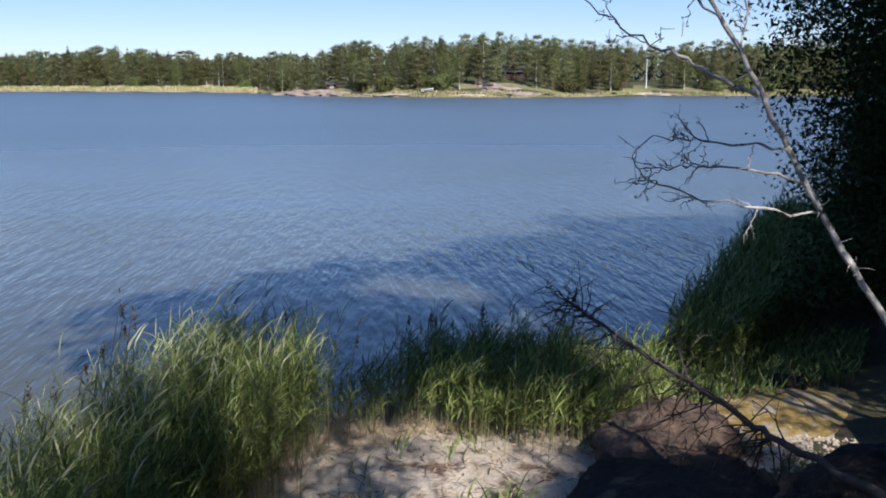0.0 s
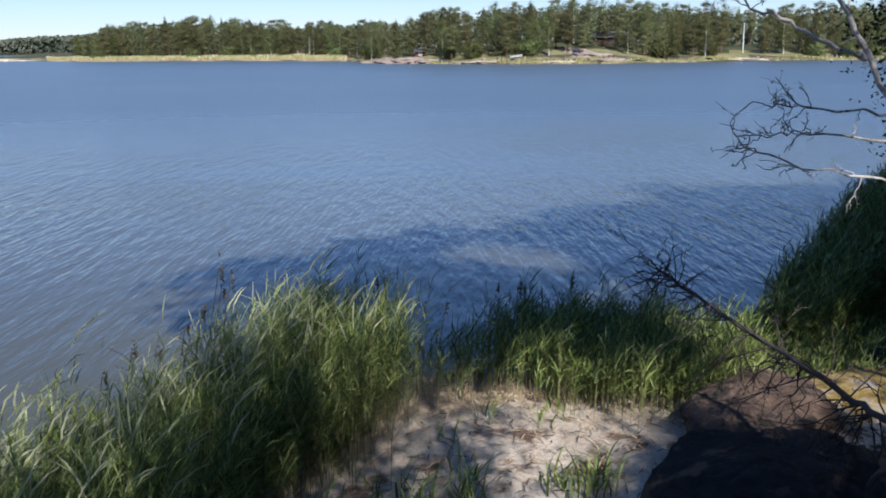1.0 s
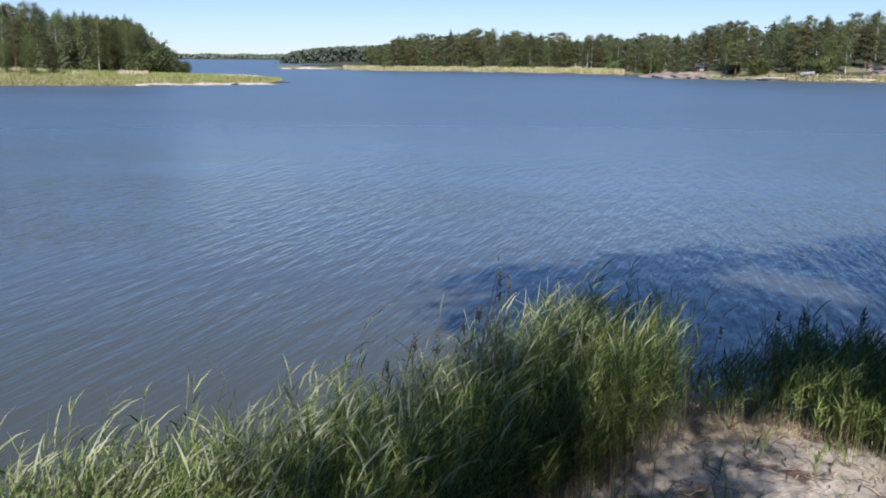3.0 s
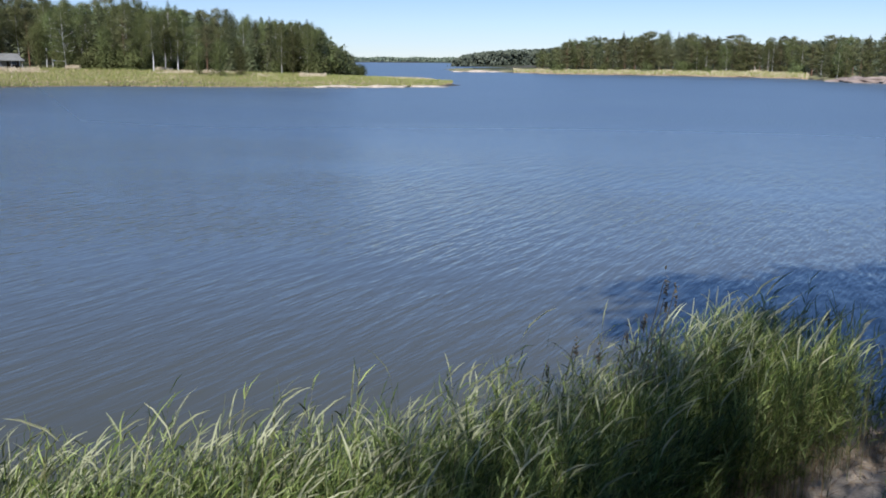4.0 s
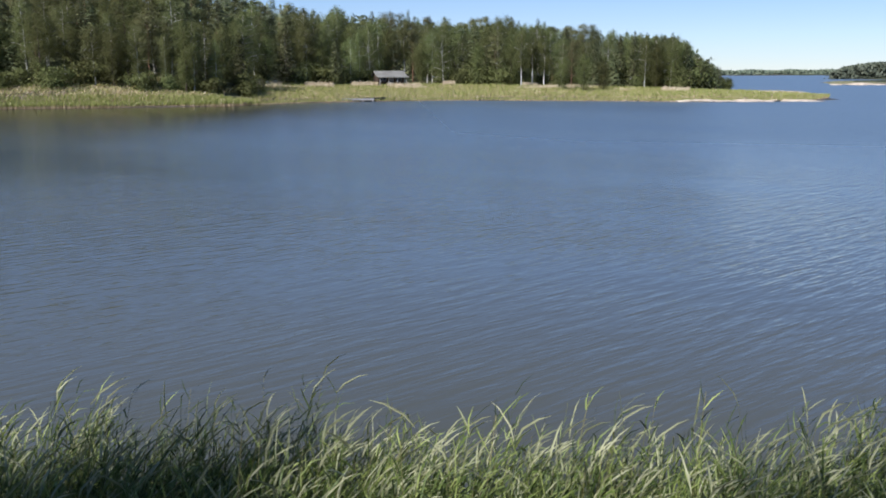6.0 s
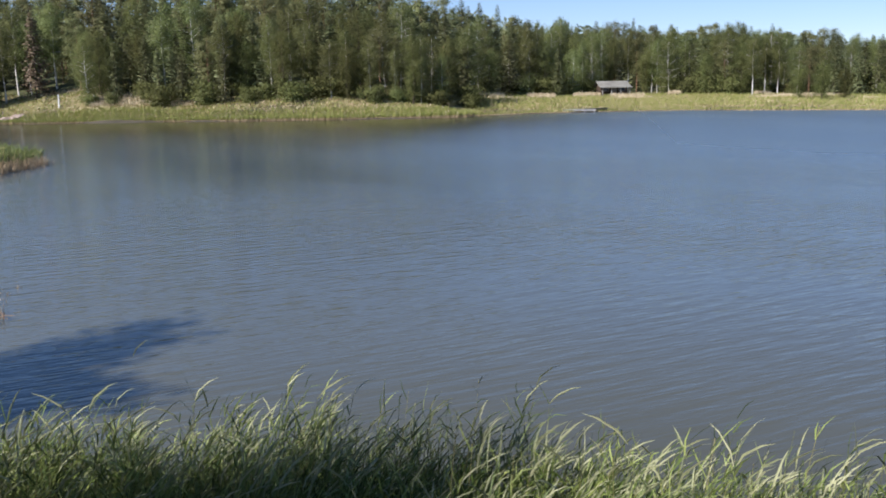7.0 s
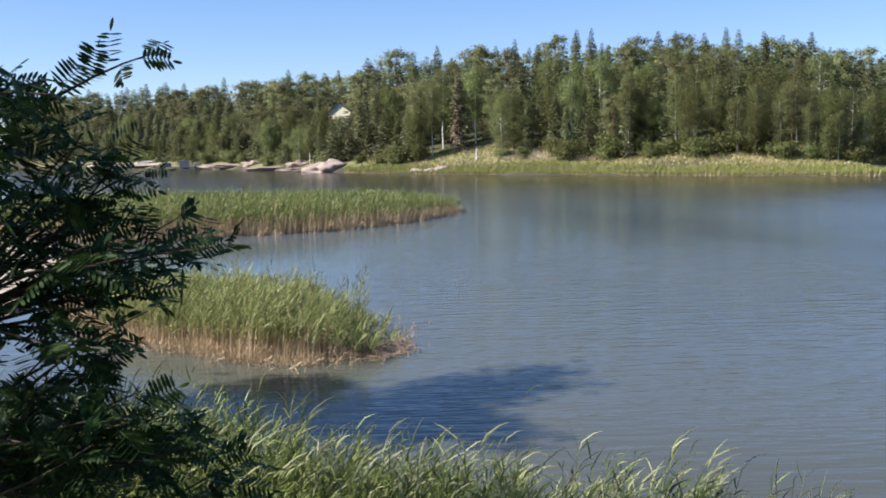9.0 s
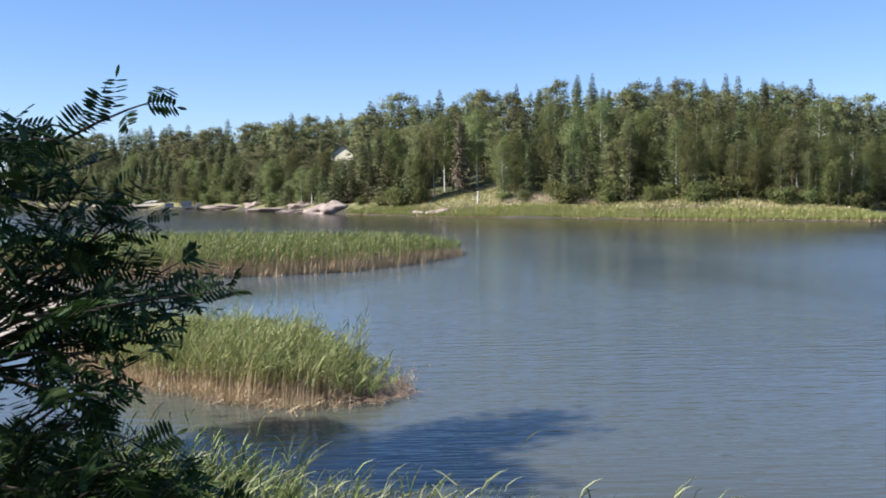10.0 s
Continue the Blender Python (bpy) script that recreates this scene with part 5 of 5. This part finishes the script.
# ---- houses, boats and jetties ----
def cabin(name, x, y, turn, w, d, wall_h, roof_h, wall_mat, roof_mat, label, trim=M_WHITE, porch=False, windows=2, lift=0.0):
    root = thing(name, Matrix.Translation((x, y, ground_z(x, y) + lift)) @ Matrix.Rotation(turn, 4, "Z"), label, "house")
    bm = bmesh.new()
    box(bm, -w / 2, w / 2, -d / 2, d / 2, -1.2, wall_h)
    for s in (-1, 1):
        a, b, c = (bm.verts.new((s * w / 2, yy, zz)) for yy, zz in ((-d / 2, wall_h), (d / 2, wall_h), (0, wall_h + roof_h)))
        bm.faces.new((a, b, c))
    part("wall", bm, wall_mat, root)
    for s in (-1, 1):
        bm = bmesh.new()
        over, thick = 0.45, 0.12
        slope = roof_h / (d / 2)
        y1, z1 = s * (d / 2 + over), wall_h - over * slope
        vs = [bm.verts.new((xx, yy, zz + t)) for t in (0.03, thick) for xx, yy, zz in ((-w / 2 - 0.35, 0, wall_h + roof_h), (w / 2 + 0.35, 0, wall_h + roof_h),
                                                                                       (w / 2 + 0.35, y1, z1), (-w / 2 - 0.35, y1, z1))]
        for f in ((0, 1, 2, 3), (7, 6, 5, 4), (0, 4, 5, 1), (1, 5, 6, 2), (2, 6, 7, 3), (3, 7, 4, 0)):
            bm.faces.new([vs[i] for i in f])
        part("roof", bm, roof_mat, root)
    bm = box(bmesh.new(), -0.42, 0.42, -d / 2 - 0.05, -d / 2 + 0.02, 0.0, min(2.0, wall_h - 0.1), 0.01)
    part("door", bm, trim, root, "white-painted door")
    for k in range(windows):
        cx = (-1) ** k * w * 0.3
        frame_ob = part("window", box(bmesh.new(), cx - 0.5, cx + 0.5, -d / 2 - 0.06, -d / 2 + 0.02, wall_h * 0.42, wall_h * 0.85, 0.01), trim, root)
        part("pane", box(bmesh.new(), cx - 0.42, cx + 0.42, -d / 2 - 0.075, -d / 2 - 0.055, wall_h * 0.46, wall_h * 0.81), M_GLASS, frame_ob)
    if porch:
        for px in np.linspace(-w / 2, w / 2, 4):
            part("porch_post", box(bmesh.new(), px - 0.05, px + 0.05, -d / 2 - 1.5, -d / 2 - 1.4, -0.6, wall_h - 0.25, 0.01), trim, root)
        part("porch_deck", box(bmesh.new(), -w / 2 - 0.2, w / 2 + 0.2, -d / 2 - 1.7, -d / 2 - 0.06, -0.8, -0.02, 0.01), wall_mat, root)
        bm = bmesh.new()
        vs = [bm.verts.new((xx, yy, zz + t)) for t in (0, 0.1) for xx, yy, zz in ((-w / 2 - 0.35, -d / 2 - 0.5, wall_h - 0.08), (w / 2 + 0.35, -d / 2 - 0.5, wall_h - 0.08),
                                                                                  (w / 2 + 0.35, -d / 2 - 1.8, wall_h - 0.32), (-w / 2 - 0.35, -d / 2 - 1.8, wall_h - 0.32))]
        for f in ((0, 1, 2, 3), (7, 6, 5, 4), (0, 4, 5, 1), (1, 5, 6, 2), (2, 6, 7, 3), (3, 7, 4, 0)):
            bm.faces.new([vs[i] for i in f])
        part("porch_roof", bm, roof_mat, root)
    return root


cabin("cabin", *polar(20.1, 147), radians(20.1) + 0.25, 4.2, 2.8, 1.5, 0.6, M_BROWN_WALL, M_ROOF, "small dark-stained log cabin with a pale roof and grey porch posts", porch=True, trim=M_BLOCKWORK)
cabin("boat_shed", *polar(-31.0, 190.5), radians(-31) + 0.1, 2.0, 1.8, 1.0, 0.35, M_RED, M_DARK_ROOF, "small red-painted shed with a grey door on the rocks", windows=0, trim=M_BLOCKWORK)
cabin("lake_house", *polar(-42.2, 192), radians(-42) - 0.3, 4.4, 3.4, 1.6, 0.9, M_BROWN_WALL, M_DARK_ROOF, "dark brown cottage among pines above the rocks", windows=2, trim=M_BROWN_WALL)
cabin("villa", *polar(61.0, 186), radians(61) + 1.3, 5.0, 4.4, 6.4, 1.6, M_CREAM, M_DARK_ROOF, "cream-painted house high in the wood, half hidden by trees", windows=2)
cabin("sauna", *polar(62.6, 168), radians(62) + 0.4, 4.0, 3.0, 2.2, 0.9, M_BROWN_WALL, M_DARK_ROOF, "dark sauna with white window frames among the trees", windows=2)


def boat(x, y, z, turn, length, mat, label, tilt=0.0):
    root = thing("rowing_boat", Matrix.Translation((x, y, z)) @ Euler((0, tilt, turn)).to_matrix().to_4x4(), label, "boat")
    bm = bmesh.new()
    rings = []
    for t in np.linspace(0, 1, 9):
        wv = 0.62 * (1 - (2 * abs(t - 0.42)) ** 2.6 * (0.35 if t < 0.42 else 1.0)) * length / 4.4
        wv = max(wv, 0.03)
        px, sheer = (t - 0.5) * length, 0.42 + 0.3 * max(0, t - 0.5) ** 1.5
        rings.append([bm.verts.new((px, s * wv * k, zz)) for s, k, zz in ((-1, 1, sheer), (-1, 0.8, 0.16), (-1, 0.25, 0.0), (1, 0.25, 0.0), (1, 0.8, 0.16), (1, 1, sheer))])
    for a, b in zip(rings, rings[1:]):
        for i in range(5):
            bm.faces.new((a[i], a[i + 1], b[i + 1], b[i]))
    bm.faces.new(rings[0])
    bmesh.ops.solidify(bm, geom=bm.faces[:], thickness=0.035)
    part("hull", bm, mat, root)
    for px in (-0.22 * length, 0.12 * length):
        part("thwart", box(bmesh.new(), px - 0.11, px + 0.11, -0.5 * length / 4.4, 0.5 * length / 4.4, 0.26, 0.3, 0.005), M_BLOCKWORK, root)
    return root


def boat_on_shore(az, inland, turn, length, mat, label, side, lift=0.05, tilt=0.0):
    x, y = polar(az, (left_shore if side else right_shore)(az) + inland)
    return boat(x, y, max(ground_z(x, y), 0) + lift, turn, length, mat, label, tilt)


boat_on_shore(72.7, 3.0, radians(72) + 0.5, 5.0, M_WHITE, "white boat drawn up on the sandy shore", 1, 0.5, -0.12)
boat_on_shore(69.3, -1.5, radians(69) + 0.1, 4.6, M_BOAT_DARK, "dark boat moored beside the jetty", 1)
boat_on_shore(-36.9, 1.0, radians(-37) + 0.9, 3.2, M_WHITE, "white rowing boat drawn up on the far shore", 0, 0.3, -0.06)
boat_on_shore(21.0, -1.0, radians(21) + 0.1, 3.0, M_BOAT_DARK, "dark rowing boat beside the small jetty", 1)


def jetty(az, d, length, width, label, turn, sheds=()):
    x, y = polar(az, d)
    root = thing("jetty", Matrix.Translation((x, y, 0)) @ Matrix.Rotation(turn, 4, "Z"), label, "jetty")
    n = max(8, int(length / 0.3))
    plank = None
    for i in range(n):
        px = -length / 2 + (i + 0.5) * length / n
        if plank is None:
            plank = part("plank", box(bmesh.new(), -length / n * 0.46, length / n * 0.46, -width / 2, width / 2, 0.36, 0.42, 0.006), M_BLOCKWORK, root)
            plank.location.x = px
        else:
            o = plank.copy()
            scene.collection.objects.link(o)
            o.location.x = px
    for px in np.linspace(-length / 2 + 0.2, length / 2 - 0.2, 4):
        for py in (-width / 2 + 0.1, width / 2 - 0.1):
            part("post", box(bmesh.new(), px - 0.07, px + 0.07, py - 0.07, py + 0.07, -1.6, 0.36, 0.01), M_BLOCKWORK, root)
    for py in (-width / 2 + 0.1, width / 2 - 0.1):
        part("beam", box(bmesh.new(), -length / 2, length / 2, py - 0.05, py + 0.05, 0.2, 0.355), M_BLOCKWORK, root)
    for sx0, sx1, sh in sheds:
        part("deck_box", box(bmesh.new(), sx0, sx1, -width * 0.35, width * 0.35, 0.425, 0.425 + sh, 0.02), M_BLOCKWORK, root, "grey weathered deck box")
    return root


jetty(70.6, 201, 9.5, 2.2, "grey weathered jetty with deck boxes on the far shore", radians(70.6), [(-4.2, -2.4, 0.9), (-0.8, 1.2, 1.3), (2.2, 3.8, 0.7)])
jetty(22.0, 122, 4.2, 1.2, "short pale jetty in front of the cabin", radians(22))


def pole(x, y, h, r0, name, label, category, mat):
    root = thing(name, Matrix.Translation((x, y, ground_z(x, y) - 0.05)), label, category)
    v, f = tubes([(np.array([[0, 0, 0], [0, 0, h * 0.5], [0, 0, h]]), np.array([r0, r0 * 0.8, r0 * 0.5]))], 8)
    link_mesh("pole", v, f, mat, root)
    v, f = tubes([(np.array([[0, 0, h], [0, 0, h + r0], [0, 0, h + 1.6 * r0]]), np.array([r0 * 0.7, r0 * 0.9, r0 * 0.2]))], 8)
    link_mesh("cap", v, f, mat, root)
    return root


pole(*polar(-50.1, 192), 5.6, 0.09, "flagpole", "bare white flagpole on the far shore", "flagpole", M_WHITE)
pole(*polar(52.8, 127), 1.5, 0.12, "shore_post", "white painted post on the grassy shore", "post", M_WHITE)
pole(*polar(50.9, 126), 1.2, 0.1, "shore_post", "white painted post among the reeds", "post", M_WHITE)


# ---- the bank at hand: dead birch, fallen branch, leafy trees, unseen shade trees ----
def twigs(path, r, n, length, r0, up=0.1, spread=1.0):
    out = []
    path = np.asarray(path, dtype=float)
    for i in range(n):
        t = r.uniform(0.25, 1.0) * (len(path) - 1)
        k = min(int(t), len(path) - 2)
        b = path[k] + (path[k + 1] - path[k]) * (t - k)
        d = unit(unit(path[k + 1] - path[k]) + r.normal(size=3) * spread + np.array([0, 0, up]))
        out.append(limb(b, d, length * r.uniform(0.4, 1.2), r0, r, r.uniform(-0.1, 0.2), 5, 0.18))
    return out


def gnarled(points, r, amount, k=4):
    """The same course with small crooks in it."""
    p = np.asarray(points, dtype=float)
    t = np.linspace(0, len(p) - 1, (len(p) - 1) * k + 1)
    q = np.stack([np.interp(t, np.arange(len(p)), p[:, a]) for a in range(3)], axis=1)
    q[1:-1] += r.normal(size=(len(q) - 2, 3)) * amount
    return q


def dead_birch():
    r = np.random.default_rng(91)
    root = new("dead_birch_tree")
    trunk = np.array([(7.78, 2.85, 0.3), (7.31, 3.6, 1.59), (7.2, 3.8, 1.92), (7.05, 4.06, 2.44), (6.9, 4.31, 2.98), (6.74, 4.55, 3.52), (6.59, 4.77, 3.95), (6.45, 5.0, 4.5), (6.35, 5.2, 5.1)])
    gt = gnarled(trunk, r, 0.007)
    v, f = tubes([(gt, np.linspace(0.033, 0.013, len(gt)) * r.uniform(0.88, 1.12, len(gt)))], 8)
    link_mesh("trunk", v, f, M_SNAG, root, smooth=True)
    branches = [[(6.83, 4.42, 3.16), (6.6, 4.48, 3.24), (6.37, 4.71, 3.41), (6.21, 4.93, 3.54), (6.0, 5.17, 3.7), (5.78, 5.41, 3.95)],
                [(6.97, 4.2, 2.72), (6.6, 4.25, 2.76), (6.28, 4.5, 2.81), (6.15, 4.67, 2.85), (6.02, 4.85, 2.83)],
                [(7.05, 4.06, 2.44), (6.6, 4.15, 2.57), (6.29, 4.49, 2.63), (6.11, 4.73, 2.58), (5.96, 4.91, 2.58)],
                [(7.12, 3.94, 2.22), (6.55, 4.15, 2.3), (6.27, 4.52, 2.37), (6.08, 4.76, 2.44), (5.98, 4.89, 2.55)],
                [(6.66, 4.66, 3.75), (6.5, 4.9, 4.0), (6.2, 5.0, 4.2)], [(6.74, 4.55, 3.52), (6.9, 4.6, 3.8), (6.95, 4.7, 4.1)]]
    for k, b in enumerate(branches):
        b = gnarled(b, r, 0.016)
        tw = [(gnarled(p, r, 0.008, 2), np.linspace(0.0055, 0.0025, 9)) for p, _ in twigs(b, r, 12 if k in (1, 2, 3) else 7, 0.28, 0.005, 0.08, 1.0)]
        extra = [t for p, _ in tw[:14] for t in twigs(p, r, 2, 0.13, 0.0032, 0.0, 0.9)]
        v, f = tubes([(np.array(b), np.linspace(0.021 if k == 0 else 0.012, 0.0055, len(b)) * r.uniform(0.8, 1.2, len(b)))] + tw + extra, 5)
        br = link_mesh("branch", v, f, M_SNAG, root, smooth=True)
        ends = np.concatenate([q for q, _ in tw + extra])
        c = ends[r.integers(0, len(ends), 70)] + r.normal(size=(70, 3)) * 0.007
        v, q = leaf_quads(c, 0.017, r, 0, 1.3)
        tagged(link_mesh("lichen", v, q, M_SNAG, br, "grey lichen tufts"), kind="stuff")
    knots = [limb(trunk[k] + (trunk[k + 1] - trunk[k]) * r.random(), r.normal(size=3), r.uniform(0.05, 0.22), 0.007, r, 0.1, 4, 0.15) for k in range(1, 8) for _ in range(4)]
    for q in knots:
        v, f = tubes([q], 5)
        link_mesh("twig_stub", v, f, M_SNAG, root, smooth=True)
    tagged(root, "leaning dead birch with pale flaking bark and bare twigs", "tree")


def fallen_branch():
    r = np.random.default_rng(92)
    root = new("fallen_branch")
    p = np.array([(4.6, 1.7, 1.16), (4.75, 2.4, 1.18), (4.93, 2.87, 1.18), (5.12, 3.19, 1.12), (5.35, 3.86, 1.2), (5.5, 4.48, 1.26), (5.55, 4.88, 1.36), (5.5, 5.23, 1.49)])
    p = gnarled(p, r, 0.014, 3)
    v, f = tubes([(p, np.linspace(0.029, 0.009, len(p)) * r.uniform(0.85, 1.15, len(p)))], 7)
    link_mesh("stem", v, f, M_DEADWOOD, root, smooth=True)
    t = twigs(p, r, 72, 0.55, 0.007, -0.8, 0.8)
    t += twigs(p[-6:], r, 12, 0.22, 0.007, 0.1, 0.9)
    for q in t:
        v, f = tubes([q] + twigs(q[0], r, 3, 0.2, 0.005, -0.1, 0.9), 4)
        link_mesh("twig", v, f, M_DEADWOOD, root, smooth=True)
    tagged(root, "dark fallen branch with bare broken twigs lying over the rocks", "branch")


dead_birch()
fallen_branch()

BANK_ALDER = broadleaf(95, 6.5, 1.7, 130, 30, 12, L_SHADED_ALDER, M_BARK, 0.1, 0.06, "bank_alder_tree", 0.07, 0.45)
tagged(BANK_ALDER, "leafy bank alder, its deep shade put into dark leaves", "tree", "leafy trees on the bank")
# copies outside the view are added to shade reeds, rocks and rowan
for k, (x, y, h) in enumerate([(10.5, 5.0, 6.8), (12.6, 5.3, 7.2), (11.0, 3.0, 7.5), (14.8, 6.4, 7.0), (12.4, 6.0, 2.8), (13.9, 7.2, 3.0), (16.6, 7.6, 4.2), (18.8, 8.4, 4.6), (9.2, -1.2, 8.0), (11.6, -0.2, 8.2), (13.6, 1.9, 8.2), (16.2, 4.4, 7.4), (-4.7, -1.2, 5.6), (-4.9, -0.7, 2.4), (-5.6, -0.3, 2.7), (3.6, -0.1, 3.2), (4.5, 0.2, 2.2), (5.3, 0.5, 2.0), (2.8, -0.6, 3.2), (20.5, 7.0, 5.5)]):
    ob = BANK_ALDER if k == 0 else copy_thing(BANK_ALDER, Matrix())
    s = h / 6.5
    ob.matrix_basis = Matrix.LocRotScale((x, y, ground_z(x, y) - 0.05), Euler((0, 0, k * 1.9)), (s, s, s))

# birches out of view, added to dapple the reeds, sand and grass
SHADE_BIRCH = broadleaf(96, 6.0, 1.5, 36, 18, 5, L_BIRCH, M_BIRCH, 0.45, 0.085, "bank_birch_tree", 0.06, 0.3)
tagged(SHADE_BIRCH, "thin-leaved birch out of view, added to dapple reeds and sand", "tree", "leafy trees on the bank")
for k, (x, y, s) in enumerate([(0.0, -1.7, 1.15), (-0.9, -2.1, 1.2), (1.3, -0.9, 0.95), (6.5, -0.6, 1.25), (7.7, -1.6, 1.3), (5.9, -1.2, 1.35), (7.0, -0.9, 1.35), (-0.6, -1.6, 1.1)]):
    ob = SHADE_BIRCH if k == 0 else copy_thing(SHADE_BIRCH, Matrix())
    ob.matrix_basis = Matrix.LocRotScale((x, y, ground_z(x, y) - 0.05), Euler((0, 0, k * 2.1)), (s, s, s))
# pines out of view, placed so their crowns throw the shadows on the water
BANK_PINE = pine(97, 18, 3.0, 0.72, 22, 8, 55, "bank_pine_tree", 0.34, 0.0062)
tagged(BANK_PINE, "tall pine with a high crown on the bank", "tree", "tall pines on the bank")
for k, (x, y, h) in enumerate([(0.5, -3.9, 13.8), (5.3, -5.0, 13.6), (6.4, -6.6, 15.0), (8.0, -4.5, 10.5), (9.1, -4.7, 13.8), (11.9, -7.0, 14.6), (-15.35, -7.5, 12.15), (14.5, -4.0, 11.5), (2.6, -2.3, 9.5)]):
    ob = BANK_PINE if k == 0 else copy_thing(BANK_PINE, Matrix())
    s, wide = h / 18, 0.85 if x < -10 else 1.0
    ob.matrix_basis = Matrix.LocRotScale((x, y, ground_z(x, y) - 0.1), Euler((0, 0, k * 2.3)), (s * wide, s * wide, s))


# unseen alders around the camera, added to block sun and sky light
for x, y, h in [(-1.8, -1.9, 5.3), (-5.1, -2.0, 4.6), (8.1, 1.2, 5.4), (9.6, 2.3, 7.0), (-9.5, -3.0, 5.5), (-13.0, -6.0, 8.0), (-6.5, -9.5, 4.0), (-2.5, -10.5, 4.5), (1.5, -9.5, 6.0), (4.6, -9.0, 8.0), (10.6, 0.4, 8.0), (13.6, 1.5, 9.0), (16.5, -1.0, 9.0), (8.4, -3.0, 9.0)]:
    tagged(plant(ALDERS[int(x * 2) % 2], x, y, h), "leafy alder out of view, added to shade the bank", group="leafy trees on the bank")


def rowan():
    """A rowan close by: arching twigs with feathered leaves."""
    r = np.random.default_rng(98)
    root = new("rowan_tree")
    base = np.array([-4.3, 0.35, ground_z(-4.3, 0.35) - 0.05])
    root.location = base
    top = np.array([-4.2, 0.5, 4.6])
    trunk = np.linspace(base, top, 7) + r.normal(size=(7, 3)) * 0.04
    paths = [(trunk - base, np.linspace(0.05, 0.014, 7))]

    def reach(el):
        return float(np.interp(el, [-26, -19, -15, -11, -8.5, -5.5, -3, 1, 5, 6.3, 8], [64.5, 65.5, 70, 73.5, 70.5, 65.0, 68.8, 73.5, 76.5, 72, 80]))

    def spot(az, el, d):
        return np.array([-d * math.sin(radians(az)), d * math.cos(radians(az)), 3.3 + d * math.tan(radians(el))])

    leaves = []
    for i in range(118):
        el = r.uniform(-25, 5.5) if i else 6.0
        az = (reach(el) + 1.8 + r.random() ** 1.4 * 9) if i else 72.2
        if -9 < el < -3.5 and az > 76 and i % 4:
            continue
        d = r.uniform(2.9, 3.9)
        tip = spot(az, el, d)
        k = np.argmin(np.abs(trunk[:, 2] - (tip[2] - 0.35 - 0.25 * r.random())))
        start = trunk[max(1, k)]
        t = np.linspace(0, 1, 8)[:, None]
        mid = (start + tip) / 2 + np.array([0, 0, 0.1]) + r.normal(size=3) * 0.1
        p = (1 - t) ** 2 * start + 2 * t * (1 - t) * mid + t ** 2 * tip
        paths.append((p - base, np.linspace(0.011, 0.0025, 8)))
        for s in np.linspace(0.4, 1.0, 9):
            j = s * 7
            q = p[int(min(j, 6))] + (p[min(int(j) + 1, 7)] - p[int(min(j, 6))]) * (j - int(min(j, 6)))
            d0 = unit(p[-1] - p[4])
            dirn = unit(d0 * 0.7 + r.normal(size=3) * 0.55 + np.array([0.1, 0.05, 0.05]))
            leaves.append((q, dirn, r.uniform(0.12, 0.18)))
    lp, lw, ls, rp = [], [], [], []
    for q, d, L in leaves:
        nrm = unit(np.array([0, 0, 1.0]) + r.normal(size=3) * 0.5)
        side = unit(np.cross(d, nrm))
        curve = [q + d * L * t - np.array([0, 0, 1]) * L * 0.22 * t * t for t in np.linspace(0, 1, 5)]
        rp.append(curve)
        for m in range(8):
            t = 0.22 + 0.78 * m / 7
            b = q + d * L * t - np.array([0, 0, 1]) * L * 0.22 * t * t
            for s in ((-1, 1) if m < 7 else (0,)):
                e = unit(side * s + d * (0.45 if s else 1) - np.array([0, 0, 0.25 + 0.2 * r.random()]))
                ll = L * 0.33 * (0.8 + 0.4 * math.sin(math.pi * t)) * r.uniform(0.85, 1.15)
                lp.append([b, b + e * ll * 0.35, b + e * ll * 0.75, b + e * ll])
                lw.append([0.003, 0.0112, 0.0096, 0.001])
                ls.append(unit(np.cross(e, nrm + r.normal(size=3) * 0.3)))
    v, f = tubes(paths, 5)
    link_mesh("trunk", v, f, M_BARK, root, smooth=True)
    v, q = ribbons(np.array(lp) - base, np.array(lw) * 1.1, np.array(ls))
    rp = np.array(rp) - base
    v2, q2 = ribbons(rp, np.tile([0.003, 0.0028, 0.0025, 0.002, 0.001], (len(rp), 1)), unit(r.normal(size=(len(rp), 3))))
    tagged(link_mesh("foliage", np.concatenate([v, v2]), np.concatenate([q, q2 + len(v)]), L_ROWAN, root), kind="stuff")
    tagged(root, "dark green rowan with feathered leaves close to the water", "tree")


rowan()
